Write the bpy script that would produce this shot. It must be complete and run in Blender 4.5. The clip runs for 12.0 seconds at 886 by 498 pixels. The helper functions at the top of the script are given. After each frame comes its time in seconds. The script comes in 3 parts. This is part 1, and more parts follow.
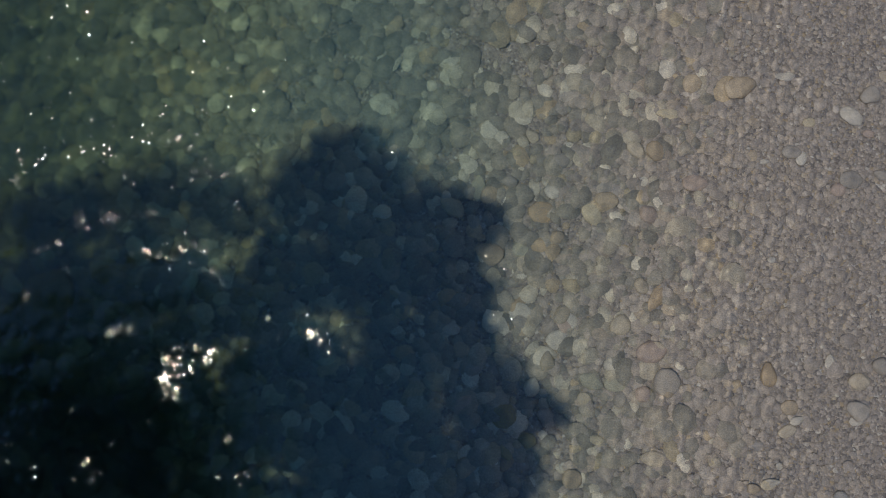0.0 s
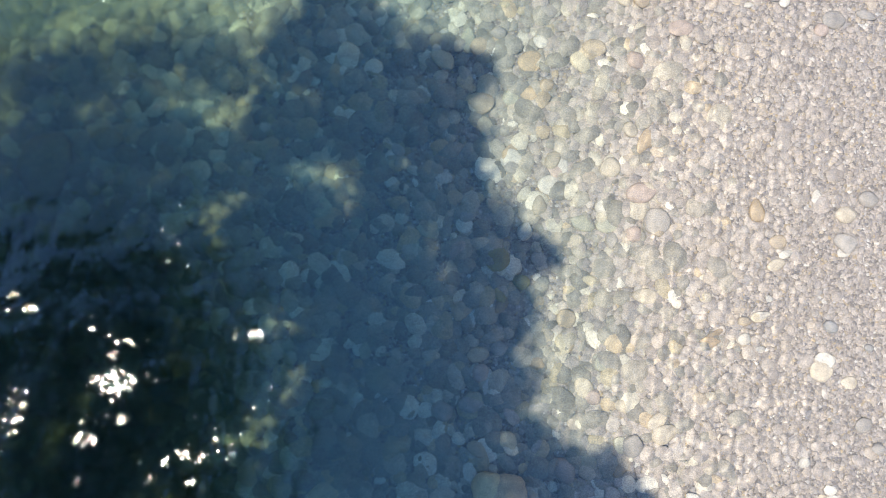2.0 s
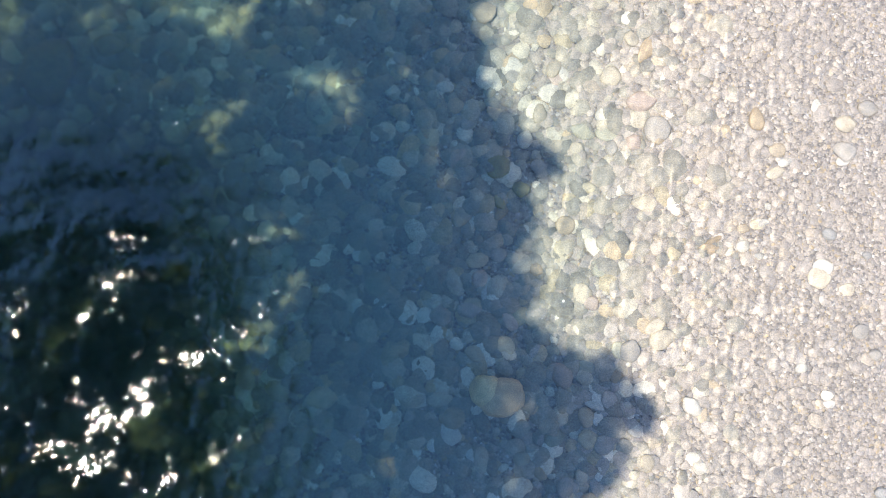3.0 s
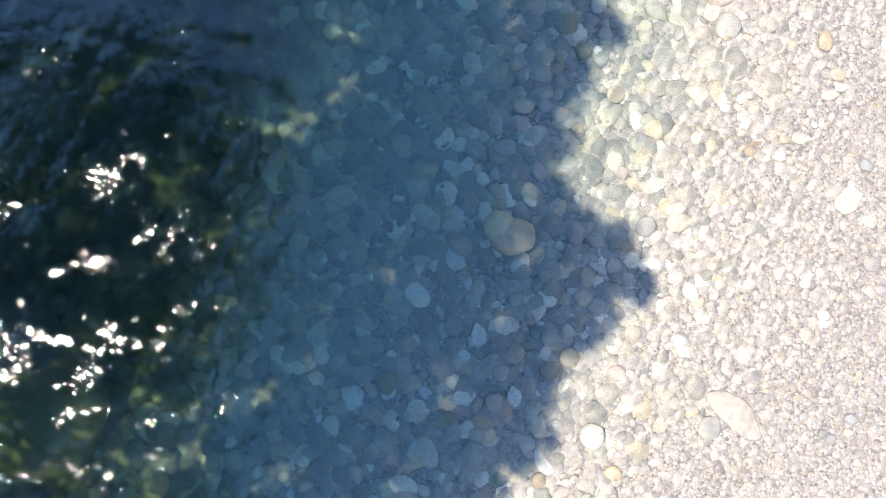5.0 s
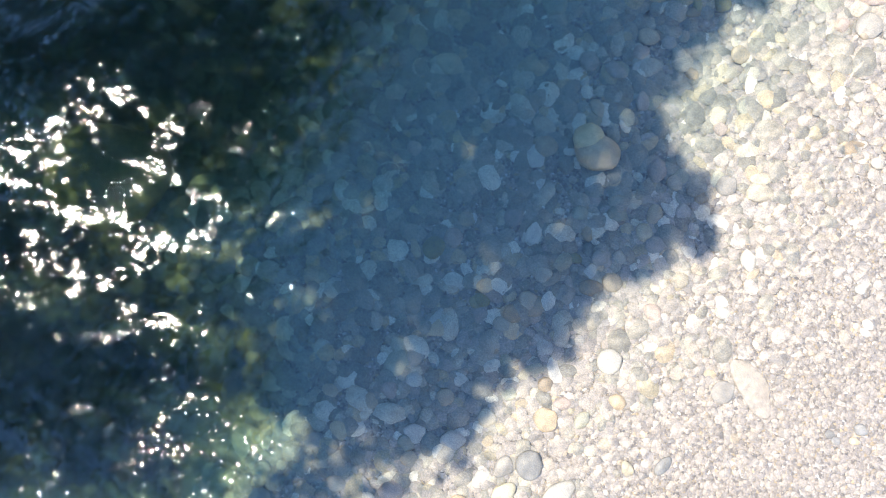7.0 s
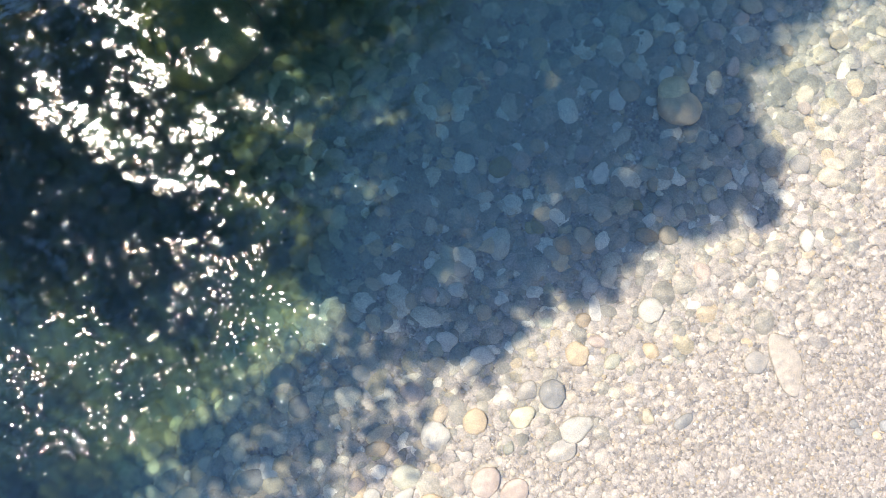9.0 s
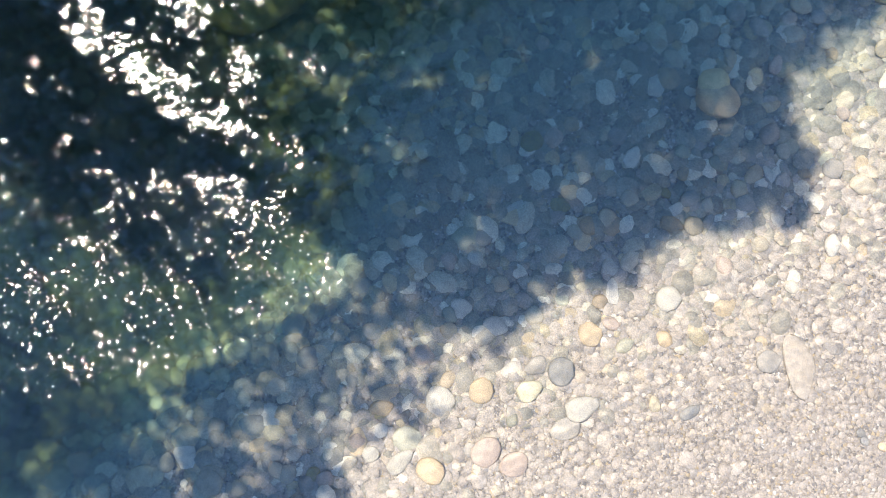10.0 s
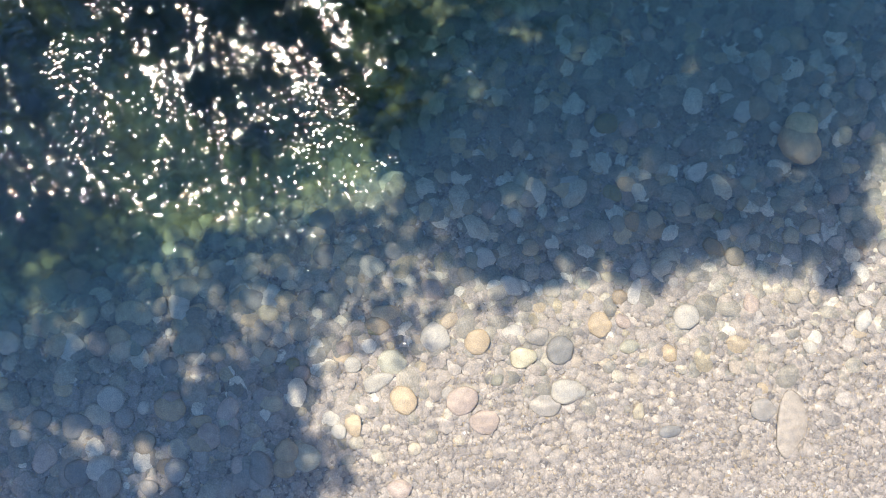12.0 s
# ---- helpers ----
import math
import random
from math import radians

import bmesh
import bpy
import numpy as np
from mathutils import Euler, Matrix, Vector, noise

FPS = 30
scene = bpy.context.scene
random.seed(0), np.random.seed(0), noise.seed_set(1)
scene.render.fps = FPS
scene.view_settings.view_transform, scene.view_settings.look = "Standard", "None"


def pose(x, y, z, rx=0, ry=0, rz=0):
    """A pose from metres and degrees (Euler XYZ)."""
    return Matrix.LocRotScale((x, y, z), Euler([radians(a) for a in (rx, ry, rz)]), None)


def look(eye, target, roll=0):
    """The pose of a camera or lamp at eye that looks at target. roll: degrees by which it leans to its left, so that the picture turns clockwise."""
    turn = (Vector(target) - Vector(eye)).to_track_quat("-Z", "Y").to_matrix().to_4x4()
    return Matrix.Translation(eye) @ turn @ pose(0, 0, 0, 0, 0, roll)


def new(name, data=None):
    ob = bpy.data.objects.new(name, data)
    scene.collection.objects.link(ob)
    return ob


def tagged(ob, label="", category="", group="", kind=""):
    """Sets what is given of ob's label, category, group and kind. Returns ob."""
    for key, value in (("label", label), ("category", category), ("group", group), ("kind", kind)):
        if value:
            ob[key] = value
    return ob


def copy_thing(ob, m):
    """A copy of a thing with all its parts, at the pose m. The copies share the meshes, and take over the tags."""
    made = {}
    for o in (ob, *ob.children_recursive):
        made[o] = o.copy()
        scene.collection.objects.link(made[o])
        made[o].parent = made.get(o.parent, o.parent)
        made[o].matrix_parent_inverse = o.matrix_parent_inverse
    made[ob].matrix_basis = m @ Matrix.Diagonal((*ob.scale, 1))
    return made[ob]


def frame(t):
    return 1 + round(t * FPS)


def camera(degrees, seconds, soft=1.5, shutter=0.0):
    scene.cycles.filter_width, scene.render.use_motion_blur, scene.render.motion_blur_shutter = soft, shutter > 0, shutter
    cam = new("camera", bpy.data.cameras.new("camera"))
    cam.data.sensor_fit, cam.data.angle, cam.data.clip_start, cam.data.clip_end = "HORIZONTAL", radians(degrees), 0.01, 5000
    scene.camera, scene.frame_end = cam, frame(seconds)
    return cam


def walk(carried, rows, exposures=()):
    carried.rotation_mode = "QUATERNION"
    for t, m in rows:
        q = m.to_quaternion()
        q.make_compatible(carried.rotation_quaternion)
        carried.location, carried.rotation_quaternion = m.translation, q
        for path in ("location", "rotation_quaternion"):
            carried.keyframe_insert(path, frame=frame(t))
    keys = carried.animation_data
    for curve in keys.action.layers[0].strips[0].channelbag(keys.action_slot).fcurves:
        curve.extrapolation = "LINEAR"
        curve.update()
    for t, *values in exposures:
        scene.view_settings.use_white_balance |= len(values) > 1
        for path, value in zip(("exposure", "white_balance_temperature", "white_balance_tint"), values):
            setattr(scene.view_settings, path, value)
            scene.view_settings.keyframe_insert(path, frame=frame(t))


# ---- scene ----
cam = camera(72, 12.0, soft=0.6)
PATH = [
    (0.0, pose(0.000, 0.000, 9.642, 3.98, 0, 0.00)),
    (0.5, pose(-0.039, -0.499, 9.673, 3.98, 0, -0.26)),
    (1.0, pose(-0.009, -1.108, 9.651, 3.98, 0, -0.60)),
    (1.5, pose(0.053, -1.785, 9.662, 3.98, 0, -0.95)),
    (2.0, pose(0.070, -2.505, 9.634, 3.98, 0, -1.28)),
    (2.5, pose(0.034, -3.257, 9.609, 3.98, 0, -1.50)),
    (3.0, pose(0.053, -4.038, 9.560, 3.98, 0, -0.70)),
    (3.2, pose(0.068, -4.360, 9.546, 3.98, 0, 0.29)),
    (4.8, pose(0.082, -6.610, 9.621, 3.98, 0, 12.60)),
    (5.0, pose(0.084, -6.874, 9.639, 3.98, 0, 14.40)),
    (5.5, pose(0.076, -7.484, 9.630, 3.98, 0, 18.85)),
    (6.0, pose(0.052, -8.045, 9.670, 3.98, 0, 23.63)),
    (6.5, pose(0.068, -8.560, 9.663, 3.98, 0, 28.52)),
    (7.0, pose(0.100, -9.050, 9.683, 3.98, 0, 33.63)),
    (7.2, pose(0.115, -9.250, 9.700, 3.98, 0, 35.60)),
    (8.8, pose(0.331, -10.528, 9.689, 3.98, 0, 44.30)),
    (9.0, pose(0.366, -10.670, 9.684, 3.98, 0, 45.20)),
    (9.5, pose(0.463, -10.987, 9.642, 3.98, 0, 47.90)),
    (10.0, pose(0.585, -11.254, 9.626, 3.98, 0, 51.18)),
    (10.5, pose(0.707, -11.479, 9.603, 3.98, 0, 54.74)),
    (11.0, pose(0.860, -11.686, 9.590, 3.98, 0, 59.15)),
    (11.5, pose(1.055, -11.869, 9.560, 3.98, 0, 64.45)),
    (12.0, pose(1.260, -12.014, 9.545, 3.98, 0, 70.23)),
]
EXPOSURES = [(t_, e + 1.02, 5540 if t_ < 8 else 5720, 5) for t_, e in (
    (0.0, -1.2), (0.1, -0.85), (0.2, -0.4), (0.3, 0.1), (0.4, 0.43), (0.6, 0.47), (1.0, 0.48), (2.0, 0.6), (3.0, 0.85), (5.0, 1.1), (6.5, 1.1), (7.2, 1.1),
    (9.0, 0.95), (10.5, 0.81), (12.0, 0.66))]
walk(cam, PATH, EXPOSURES)

# Sky and sun: the sun stands 60 degrees high over the wooded bank.
SUN_RUN, SUN_SIDE = 0.56, 0.15  # metres that shade shifts in x and y for each metre of height
world = bpy.data.worlds.new("sky")
scene.world = world
world.use_nodes = True
wn = world.node_tree
sky = wn.nodes.new("ShaderNodeTexSky")
sky.sky_type = "NISHITA"
sky.sun_disc = False
sky.ozone_density = 2.5
sky.dust_density = 0.0
sky.sun_elevation = math.atan2(1, math.hypot(SUN_RUN, SUN_SIDE))
sky.sun_rotation = math.atan2(-SUN_RUN, -SUN_SIDE)
wn.links.new(sky.outputs[0], wn.nodes["Background"].inputs[0])
wn.nodes["Background"].inputs[1].default_value = 0.097
sun_data = bpy.data.lights.new("sun", "SUN")
sun_data.energy = 4.7
sun_data.angle = radians(0.53)
sun_data.color = (1.0, 0.80, 0.59)
sun = new("sun", sun_data)
sun.matrix_world = look((-SUN_RUN * 60, -SUN_SIDE * 60, 60), (0, 0, 0))


# ---- the lie of the land ----
def smooth(a, b, v):
    k = np.clip((np.asarray(v, float) - a) / (b - a), 0, 1)
    return k * k * (3 - 2 * k)


def shore(y):
    """x of the waterline on the gravel side."""
    return 9.0 - 1.6 * smooth(-5, -13, y)


def bed(x, y):
    """Height of the ground; the water stands at 0."""
    x, y = np.asarray(x, float), np.asarray(y, float)
    s = shore(y) - x
    under = np.where(s < 5, -0.07 * s, -0.35 - 0.07 * (s - 5))
    z = np.where(s < 0, np.minimum(-0.035 * s, 1.4 + 0.002 * np.abs(s)), under)
    z = np.maximum(z - 0.75 * smooth(0.0, -2.4, x) * smooth(-10, -13, y) - 0.45 * smooth(-2.4, -4.8, x) * smooth(-0.5, -3, y) * smooth(-11, -9, y), -1.6)
    z = z + 2.6 * smooth(-8.8, -15, x)
    z = z - 0.05 * smooth(0, 0.1, s) * smooth(3, 1, s)  # a small step at the waterline
    return z + 0.025 * np.sin(x * 1.3 + 0.6 * y) * np.cos(y * 0.9 - 0.4 * x) * smooth(0, 3, s)


# ---- materials ----
def material(name):
    m = bpy.data.materials.new(name)
    m.use_nodes = True
    t = m.node_tree
    return m, t, t.nodes["Principled BSDF"], t.nodes["Material Output"]


def node(t, kind, links=(), **values):
    n = t.nodes.new("ShaderNode" + kind)
    for k, v in values.items():
        set_value(n, k, v)
    for a, b in links:
        t.links.new(a, n.inputs[b])
    return n


def set_value(n, k, v):
    if k == "scale":
        n.inputs["Scale"].default_value = v
    elif k == "detail":
        n.inputs["Detail"].default_value = v
    elif k == "rough":
        n.inputs["Roughness"].default_value = v
    elif k == "blend":
        n.blend_type = v
        n.data_type = "RGBA"
    elif k == "op":
        n.operation = v
    elif k == "strength":
        n.inputs["Strength"].default_value = v
    elif k == "distance":
        n.inputs["Distance"].default_value = v
    elif k == "feature":
        n.feature = v


def ramp(t, source, stops, interpolation="LINEAR"):
    n = t.nodes.new("ShaderNodeValToRGB")
    n.color_ramp.interpolation = interpolation
    e = n.color_ramp.elements
    while len(e) < len(stops):
        e.new(0.5)
    for el, (p, c) in zip(e, stops):
        el.position, el.color = p, (*c, 1)
    t.links.new(source, n.inputs[0])
    return n


def mixed(t, a, b, fac, blend="MIX"):
    n = t.nodes.new("ShaderNodeMix")
    n.data_type, n.blend_type = "RGBA", blend
    for v, i in ((fac, 0), (a, 6), (b, 7)):
        if isinstance(v, (int, float)):
            n.inputs[i].default_value = v
        elif isinstance(v, tuple):
            n.inputs[i].default_value = (*v, 1)
        else:
            t.links.new(v, n.inputs[i])
    return n.outputs[2]


def algae_mask(t, position):
    """Algae grows in patches on what lies deep: 0 in the shallows, 1 in the deep."""
    sep = node(t, "SeparateXYZ", [(position, 0)])
    low = node(t, "MapRange", [(sep.outputs[2], 0)])
    for i, v in ((1, -0.7), (2, -1.3), (3, 0.0), (4, 0.95)):
        low.inputs[i].default_value = v
    patch = node(t, "TexNoise", [(position, 0)], scale=0.9, detail=4)
    spread = node(t, "MapRange", [(patch.outputs[0], 0)])
    for i, v in ((1, 0.35), (2, 0.65), (3, 0.25), (4, 1.0)):
        spread.inputs[i].default_value = v
    both = node(t, "Math", [(low.outputs[0], 0), (spread.outputs[0], 1)], op="MULTIPLY")
    return both.outputs[0]


def stone_surface(t, bsdf, colour, position, algae=True, grain=60.0, relief=0.004, shift=None, speckle=0.7):
    """Finishes a stone: specks, painted caustic lines, algae film and fine relief over the given colour."""
    blotch = node(t, "TexNoise", [(position, 0)], scale=9.0, detail=5)
    specks = node(t, "TexNoise", [(position, 0)], scale=grain, detail=3)
    c = mixed(t, colour, ramp(t, blotch.outputs[0], [(0.25, (0.74, 0.74, 0.75)), (0.75, (1.2, 1.18, 1.14))]).outputs[0], 0.8, "MULTIPLY")
    c = mixed(t, c, ramp(t, specks.outputs[0], [(0.32, (0.68, 0.68, 0.68)), (0.68, (1.28, 1.28, 1.28))]).outputs[0], speckle, "MULTIPLY")
    if shift:
        # caustic light painted as thin bright lines, shifted from stone to stone
        moved = node(t, "VectorMath", [(position, 0), (shift, 1)], op="ADD")
        caustic_line = node(t, "TexVoronoi", [(moved.outputs[0], 0)], scale=19.0, feature="DISTANCE_TO_EDGE")
        c = mixed(t, c, (0.62, 0.60, 0.56), ramp(t, caustic_line.outputs["Distance"], [(0.0, (0.22, 0.22, 0.22)), (0.05, (0, 0, 0))]).outputs[0])
    if algae:
        c = mixed(t, c, (0.055, 0.066, 0.022), algae_mask(t, position))
    t.links.new(c, bsdf.inputs["Base Color"])
    bsdf.inputs["Roughness"].default_value = 0.62
    b = node(t, "Bump", [(specks.outputs[0], "Height")], strength=0.5, distance=relief)
    t.links.new(b.outputs[0], bsdf.inputs["Normal"])


STONES = {
    "white": (0.52, 0.50, 0.46), "yellowwhite": (0.68, 0.64, 0.48), "cream": (0.44, 0.40, 0.33), "pink": (0.44, 0.37, 0.33), "slab": (0.36, 0.325, 0.288),
    "tan": (0.42, 0.36, 0.275), "orange": (0.47, 0.385, 0.27), "yellow": (0.50, 0.455, 0.35), "brown": (0.30, 0.245, 0.175),
    "grey": (0.33, 0.312, 0.292), "slate": (0.25, 0.248, 0.247), "olive": (0.26, 0.24, 0.14), "moss": (0.37, 0.365, 0.30),
}
WORDS = {
    "white": "white quartz river stone with a worn surface", "yellowwhite": "pale yellowish white rounded stone in the shallows",
    "cream": "cream limestone river stone with grey specks", "slab": "broad flat beige stone slab in the shallow gravel", "pink": "pinkish grey smooth river stone",
    "tan": "tan sandstone river stone on the gravel bed", "orange": "orange ochre sandstone river stone under water",
    "yellow": "yellowish sandstone pebble among grey gravel", "brown": "brown rounded river stone under clear water",
    "grey": "mid grey rounded river stone on the bed", "slate": "dark blue grey slate pebble",
    "olive": "olive brown algae filmed river stone under water", "moss": "green grey algae filmed cobble under water",
}
STONES["ochre"] = (0.66, 0.50, 0.34)
# brighter ochre: the sun fleck on the boulder's shoulder, put into its colour
STONES["lit_ochre"] = (0.86, 0.62, 0.38)
STONE_MATERIALS = {}
for key, rgb in STONES.items():
    m, t, bsdf, _ = material(key + "_stone")
    geo = node(t, "NewGeometry")
    info = node(t, "ObjectInfo")
    tone = ramp(t, info.outputs["Random"], [(0.0, tuple(c * 0.82 for c in rgb)), (1.0, tuple(min(c * 1.15, 0.8) for c in rgb))])
    stone_surface(t, bsdf, tone.outputs[0], geo.outputs["Position"], algae=key in ("olive", "moss", "grey", "brown"))
    STONE_MATERIALS[key] = m


def loose_material(name, stops):
    m, t, bsdf, _ = material(name)
    geo = node(t, "NewGeometry")
    c = ramp(t, geo.outputs["Random Per Island"], stops, "CONSTANT").outputs[0]
    own = node(t, "Math", [(geo.outputs["Random Per Island"], 0)], op="MULTIPLY")
    own.inputs[1].default_value = 97.0
    # stronger specks: stone grain, with some caustic sparkle put into the colour
    stone_surface(t, bsdf, c, geo.outputs["Position"], grain=42.0, relief=0.005, shift=own.outputs[0], speckle=0.8)
    return m


GRAVEL = loose_material("gravel_stones", [
    (0.0, (0.283, 0.256, 0.237)), (0.10, (0.316, 0.285, 0.262)), (0.26, (0.344, 0.311, 0.285)), (0.42, (0.367, 0.332, 0.304)),
    (0.56, (0.329, 0.300, 0.275)), (0.68, (0.386, 0.350, 0.316)), (0.78, (0.363, 0.321, 0.274)), (0.84, (0.301, 0.280, 0.265)),
    (0.90, (0.386, 0.338, 0.272)), (0.93, (0.433, 0.398, 0.367)), (0.97, (0.259, 0.239, 0.224))])
COBBLE = loose_material("cobbles_under_water", [
    (0.0, (0.22, 0.21, 0.185)), (0.14, (0.28, 0.265, 0.235)), (0.34, (0.35, 0.325, 0.28)), (0.46, (0.245, 0.235, 0.205)),
    (0.56, (0.43, 0.40, 0.335)), (0.65, (0.30, 0.285, 0.25)), (0.77, (0.53, 0.50, 0.425)), (0.84, (0.44, 0.37, 0.265)),
    (0.89, (0.37, 0.33, 0.24)), (0.93, (0.64, 0.61, 0.54))])

# the bed itself: fine gravel between the stones, algae and silt in the deep, grass on the bank
BED, t, bsdf, _ = material("gravel_bed")
geo = node(t, "NewGeometry")
cells = node(t, "TexVoronoi", [(geo.outputs["Position"], 0)], scale=22.0)
fine = node(t, "TexVoronoi", [(geo.outputs["Position"], 0)], scale=55.0)
tone = node(t, "SeparateColor", [(cells.outputs["Color"], 0)])
c = ramp(t, tone.outputs[0], [(0.0, (0.20, 0.182, 0.17)), (0.2, (0.28, 0.254, 0.235)), (0.5, (0.34, 0.308, 0.283)), (0.75, (0.40, 0.362, 0.33)), (0.9, (0.36, 0.30, 0.21)), (0.96, (0.5, 0.48, 0.45))], "CONSTANT").outputs[0]
# shade between the grains put into the colour: darker towards cell edges
gap_shade = ramp(t, cells.outputs["Distance"], [(0.35, (1, 1, 1)), (0.75, (0.9, 0.89, 0.88))])
c = mixed(t, c, gap_shade.outputs[0], 0.8, "MULTIPLY")
# finest grains shaded in colour too: bright middles, dark edges
c = mixed(t, c, ramp(t, fine.outputs["Distance"], [(0.2, (1.15, 1.15, 1.15)), (0.8, (0.72, 0.72, 0.72))]).outputs[0], 0.6, "MULTIPLY")
c = mixed(t, c, (0.04, 0.046, 0.017), algae_mask(t, geo.outputs["Position"]))
sep = node(t, "SeparateXYZ", [(geo.outputs["Position"], 0)])
turf = node(t, "MapRange", [(sep.outputs[0], 0)])
for i, v in ((1, -10.5), (2, -11.5), (3, 0.0), (4, 1.0)):
    turf.inputs[i].default_value = v
blades = node(t, "TexNoise", [(geo.outputs["Position"], 0)], scale=14.0, detail=6)
grass = ramp(t, blades.outputs[0], [(0.3, (0.025, 0.04, 0.012)), (0.7, (0.08, 0.10, 0.03))])
c = mixed(t, c, grass.outputs[0], turf.outputs[0])
t.links.new(c, bsdf.inputs["Base Color"])
bsdf.inputs["Roughness"].default_value = 0.8
h = node(t, "Math", [(cells.outputs["Distance"], 0)], op="MULTIPLY")
h.inputs[1].default_value = -1.0
b = node(t, "Bump", [(h.outputs[0], "Height")], strength=0.8, distance=0.02)
t.links.new(b.outputs[0], bsdf.inputs["Normal"])

# clear stream water: refraction with ripples, gloss by Fresnel, a green-blue silt haze painted in the deep
WATER, t, bsdf, out = material("stream_water")
t.nodes.remove(bsdf)
geo = node(t, "NewGeometry")
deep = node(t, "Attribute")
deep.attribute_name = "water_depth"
flow = node(t, "Mapping", [(geo.outputs["Position"], 0)])
flow.inputs["Rotation"].default_value = (0, 0, radians(-12))
flow.inputs["Scale"].default_value = (1.0, 0.72, 1.0)
swell = node(t, "TexNoise", [(flow.outputs[0], 0)], scale=2.4, detail=2)
chop = node(t, "TexNoise", [(flow.outputs[0], 0)], scale=13.0, detail=1)
lively = node(t, "MapRange", [(deep.outputs["Fac"], 0)])
for i, v in ((1, 0.0), (2, 0.31), (3, 0.6), (4, 1.0)):
    lively.inputs[i].default_value = v
b1 = node(t, "Bump", [(swell.outputs[0], "Height"), (lively.outputs[0], "Strength")], distance=0.024)
b2 = node(t, "Bump", [(chop.outputs[0], "Height"), (b1.outputs[0], "Normal"), (lively.outputs[0], "Strength")], distance=0.006)
# wavelets: small facets of the surface, each with a slope of its own, in calmer and livelier patches
facets = node(t, "TexVoronoi", [(flow.outputs[0], 0)], scale=86.0)
facets.voronoi_dimensions = "2D"
crests = node(t, "Mapping", [(facets.outputs["Position"], 0)])
crests.inputs["Rotation"].default_value = (0, 0, radians(35))
crests.inputs["Scale"].default_value = (1.0, 0.45, 1.0)
leaning = node(t, "TexNoise", [(crests.outputs[0], 0)], scale=11.0, detail=2)
calm = node(t, "TexNoise", [(flow.outputs[0], 0)], scale=1.7, detail=2)
amount = node(t, "MapRange", [(calm.outputs[0], 0)])
for i, v in ((1, 0.36), (2, 0.60), (3, 0.45), (4, 1.25)):
    amount.inputs[i].default_value = v
broken = node(t, "Attribute")
broken.attribute_name = "riffle"
# most wavelets lie nearly flat and a few stand steep; in broken water all are steep
own = node(t, "SeparateColor", [(facets.outputs["Color"], 0)])
steep = node(t, "Math", [(own.outputs[2], 0)], op="POWER")
steep.inputs[1].default_value = 3.5
tail = node(t, "Math", [(steep.outputs[0], 0)], op="MULTIPLY_ADD")
tail.inputs[1].default_value, tail.inputs[2].default_value = 1.9, 0.20
rougher = node(t, "Math", [(broken.outputs["Fac"], 0), (tail.outputs[0], 2)], op="MULTIPLY_ADD")
rougher.inputs[1].default_value = 2.5
livelier = node(t, "Math", [(rougher.outputs[0], 0), (amount.outputs[0], 1)], op="MULTIPLY")


def slope(source, size):
    """A sideways slope out of a colour's red and green."""
    low = node(t, "VectorMath", [(source, 0)], op="SUBTRACT")
    low.inputs[1].default_value = (0.5, 0.5, 0.5)
    flat = node(t, "VectorMath", [(low.outputs[0], 0)], op="MULTIPLY")
    flat.inputs[1].default_value = (size, size, 0)
    return flat.outputs[0]


slopes = node(t, "VectorMath", [(slope(leaning.outputs["Color"], 0.36), 0), (slope(facets.outputs["Color"], 0.22), 1)], op="ADD")
scaled = node(t, "VectorMath", [(slopes.outputs[0], 0), (livelier.outputs[0], "Scale")], op="SCALE")
tilted = node(t, "VectorMath", [(scaled.outputs[0], 0), (b2.outputs[0], 1)], op="ADD")
wavelet = node(t, "VectorMath", [(tilted.outputs[0], 0)], op="NORMALIZE")
# light lost in deep water is put into the colour, by water_depth
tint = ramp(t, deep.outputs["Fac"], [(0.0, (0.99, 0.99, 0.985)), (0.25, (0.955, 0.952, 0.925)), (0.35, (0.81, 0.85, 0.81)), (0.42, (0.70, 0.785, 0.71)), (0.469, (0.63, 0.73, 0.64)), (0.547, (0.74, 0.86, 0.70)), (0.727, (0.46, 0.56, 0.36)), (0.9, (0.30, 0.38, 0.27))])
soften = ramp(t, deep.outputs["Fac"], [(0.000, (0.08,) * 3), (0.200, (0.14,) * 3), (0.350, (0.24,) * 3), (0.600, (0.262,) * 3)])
refr = node(t, "BsdfRefraction", [(tint.outputs[0], "Color"), (soften.outputs[0], "Roughness"), (b1.outputs[0], "Normal")])
refr.inputs["IOR"].default_value = 1.333
gloss = node(t, "BsdfGlossy", [(wavelet.outputs[0], "Normal")])
gloss.distribution = "BECKMANN"
gloss.inputs["Roughness"].default_value = 0.12
fres = node(t, "Fresnel", [(b2.outputs[0], "Normal")])
fres.inputs[0].default_value = 1.333
shine = node(t, "Math", [(fres.outputs[0], 0)], op="MULTIPLY")
shine.inputs[1].default_value, shine.use_clamp = 2.5, True
# matt layer that paints the bluish haze over the bed, stronger with depth
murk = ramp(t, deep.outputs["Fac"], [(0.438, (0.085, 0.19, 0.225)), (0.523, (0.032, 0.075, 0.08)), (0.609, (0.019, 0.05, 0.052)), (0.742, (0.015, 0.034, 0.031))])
silt_haze = node(t, "BsdfDiffuse", [(murk.outputs[0], "Color"), (b2.outputs[0], "Normal")])
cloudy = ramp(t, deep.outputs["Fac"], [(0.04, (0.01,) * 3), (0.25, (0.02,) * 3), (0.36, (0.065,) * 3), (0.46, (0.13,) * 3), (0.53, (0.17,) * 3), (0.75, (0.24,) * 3)])
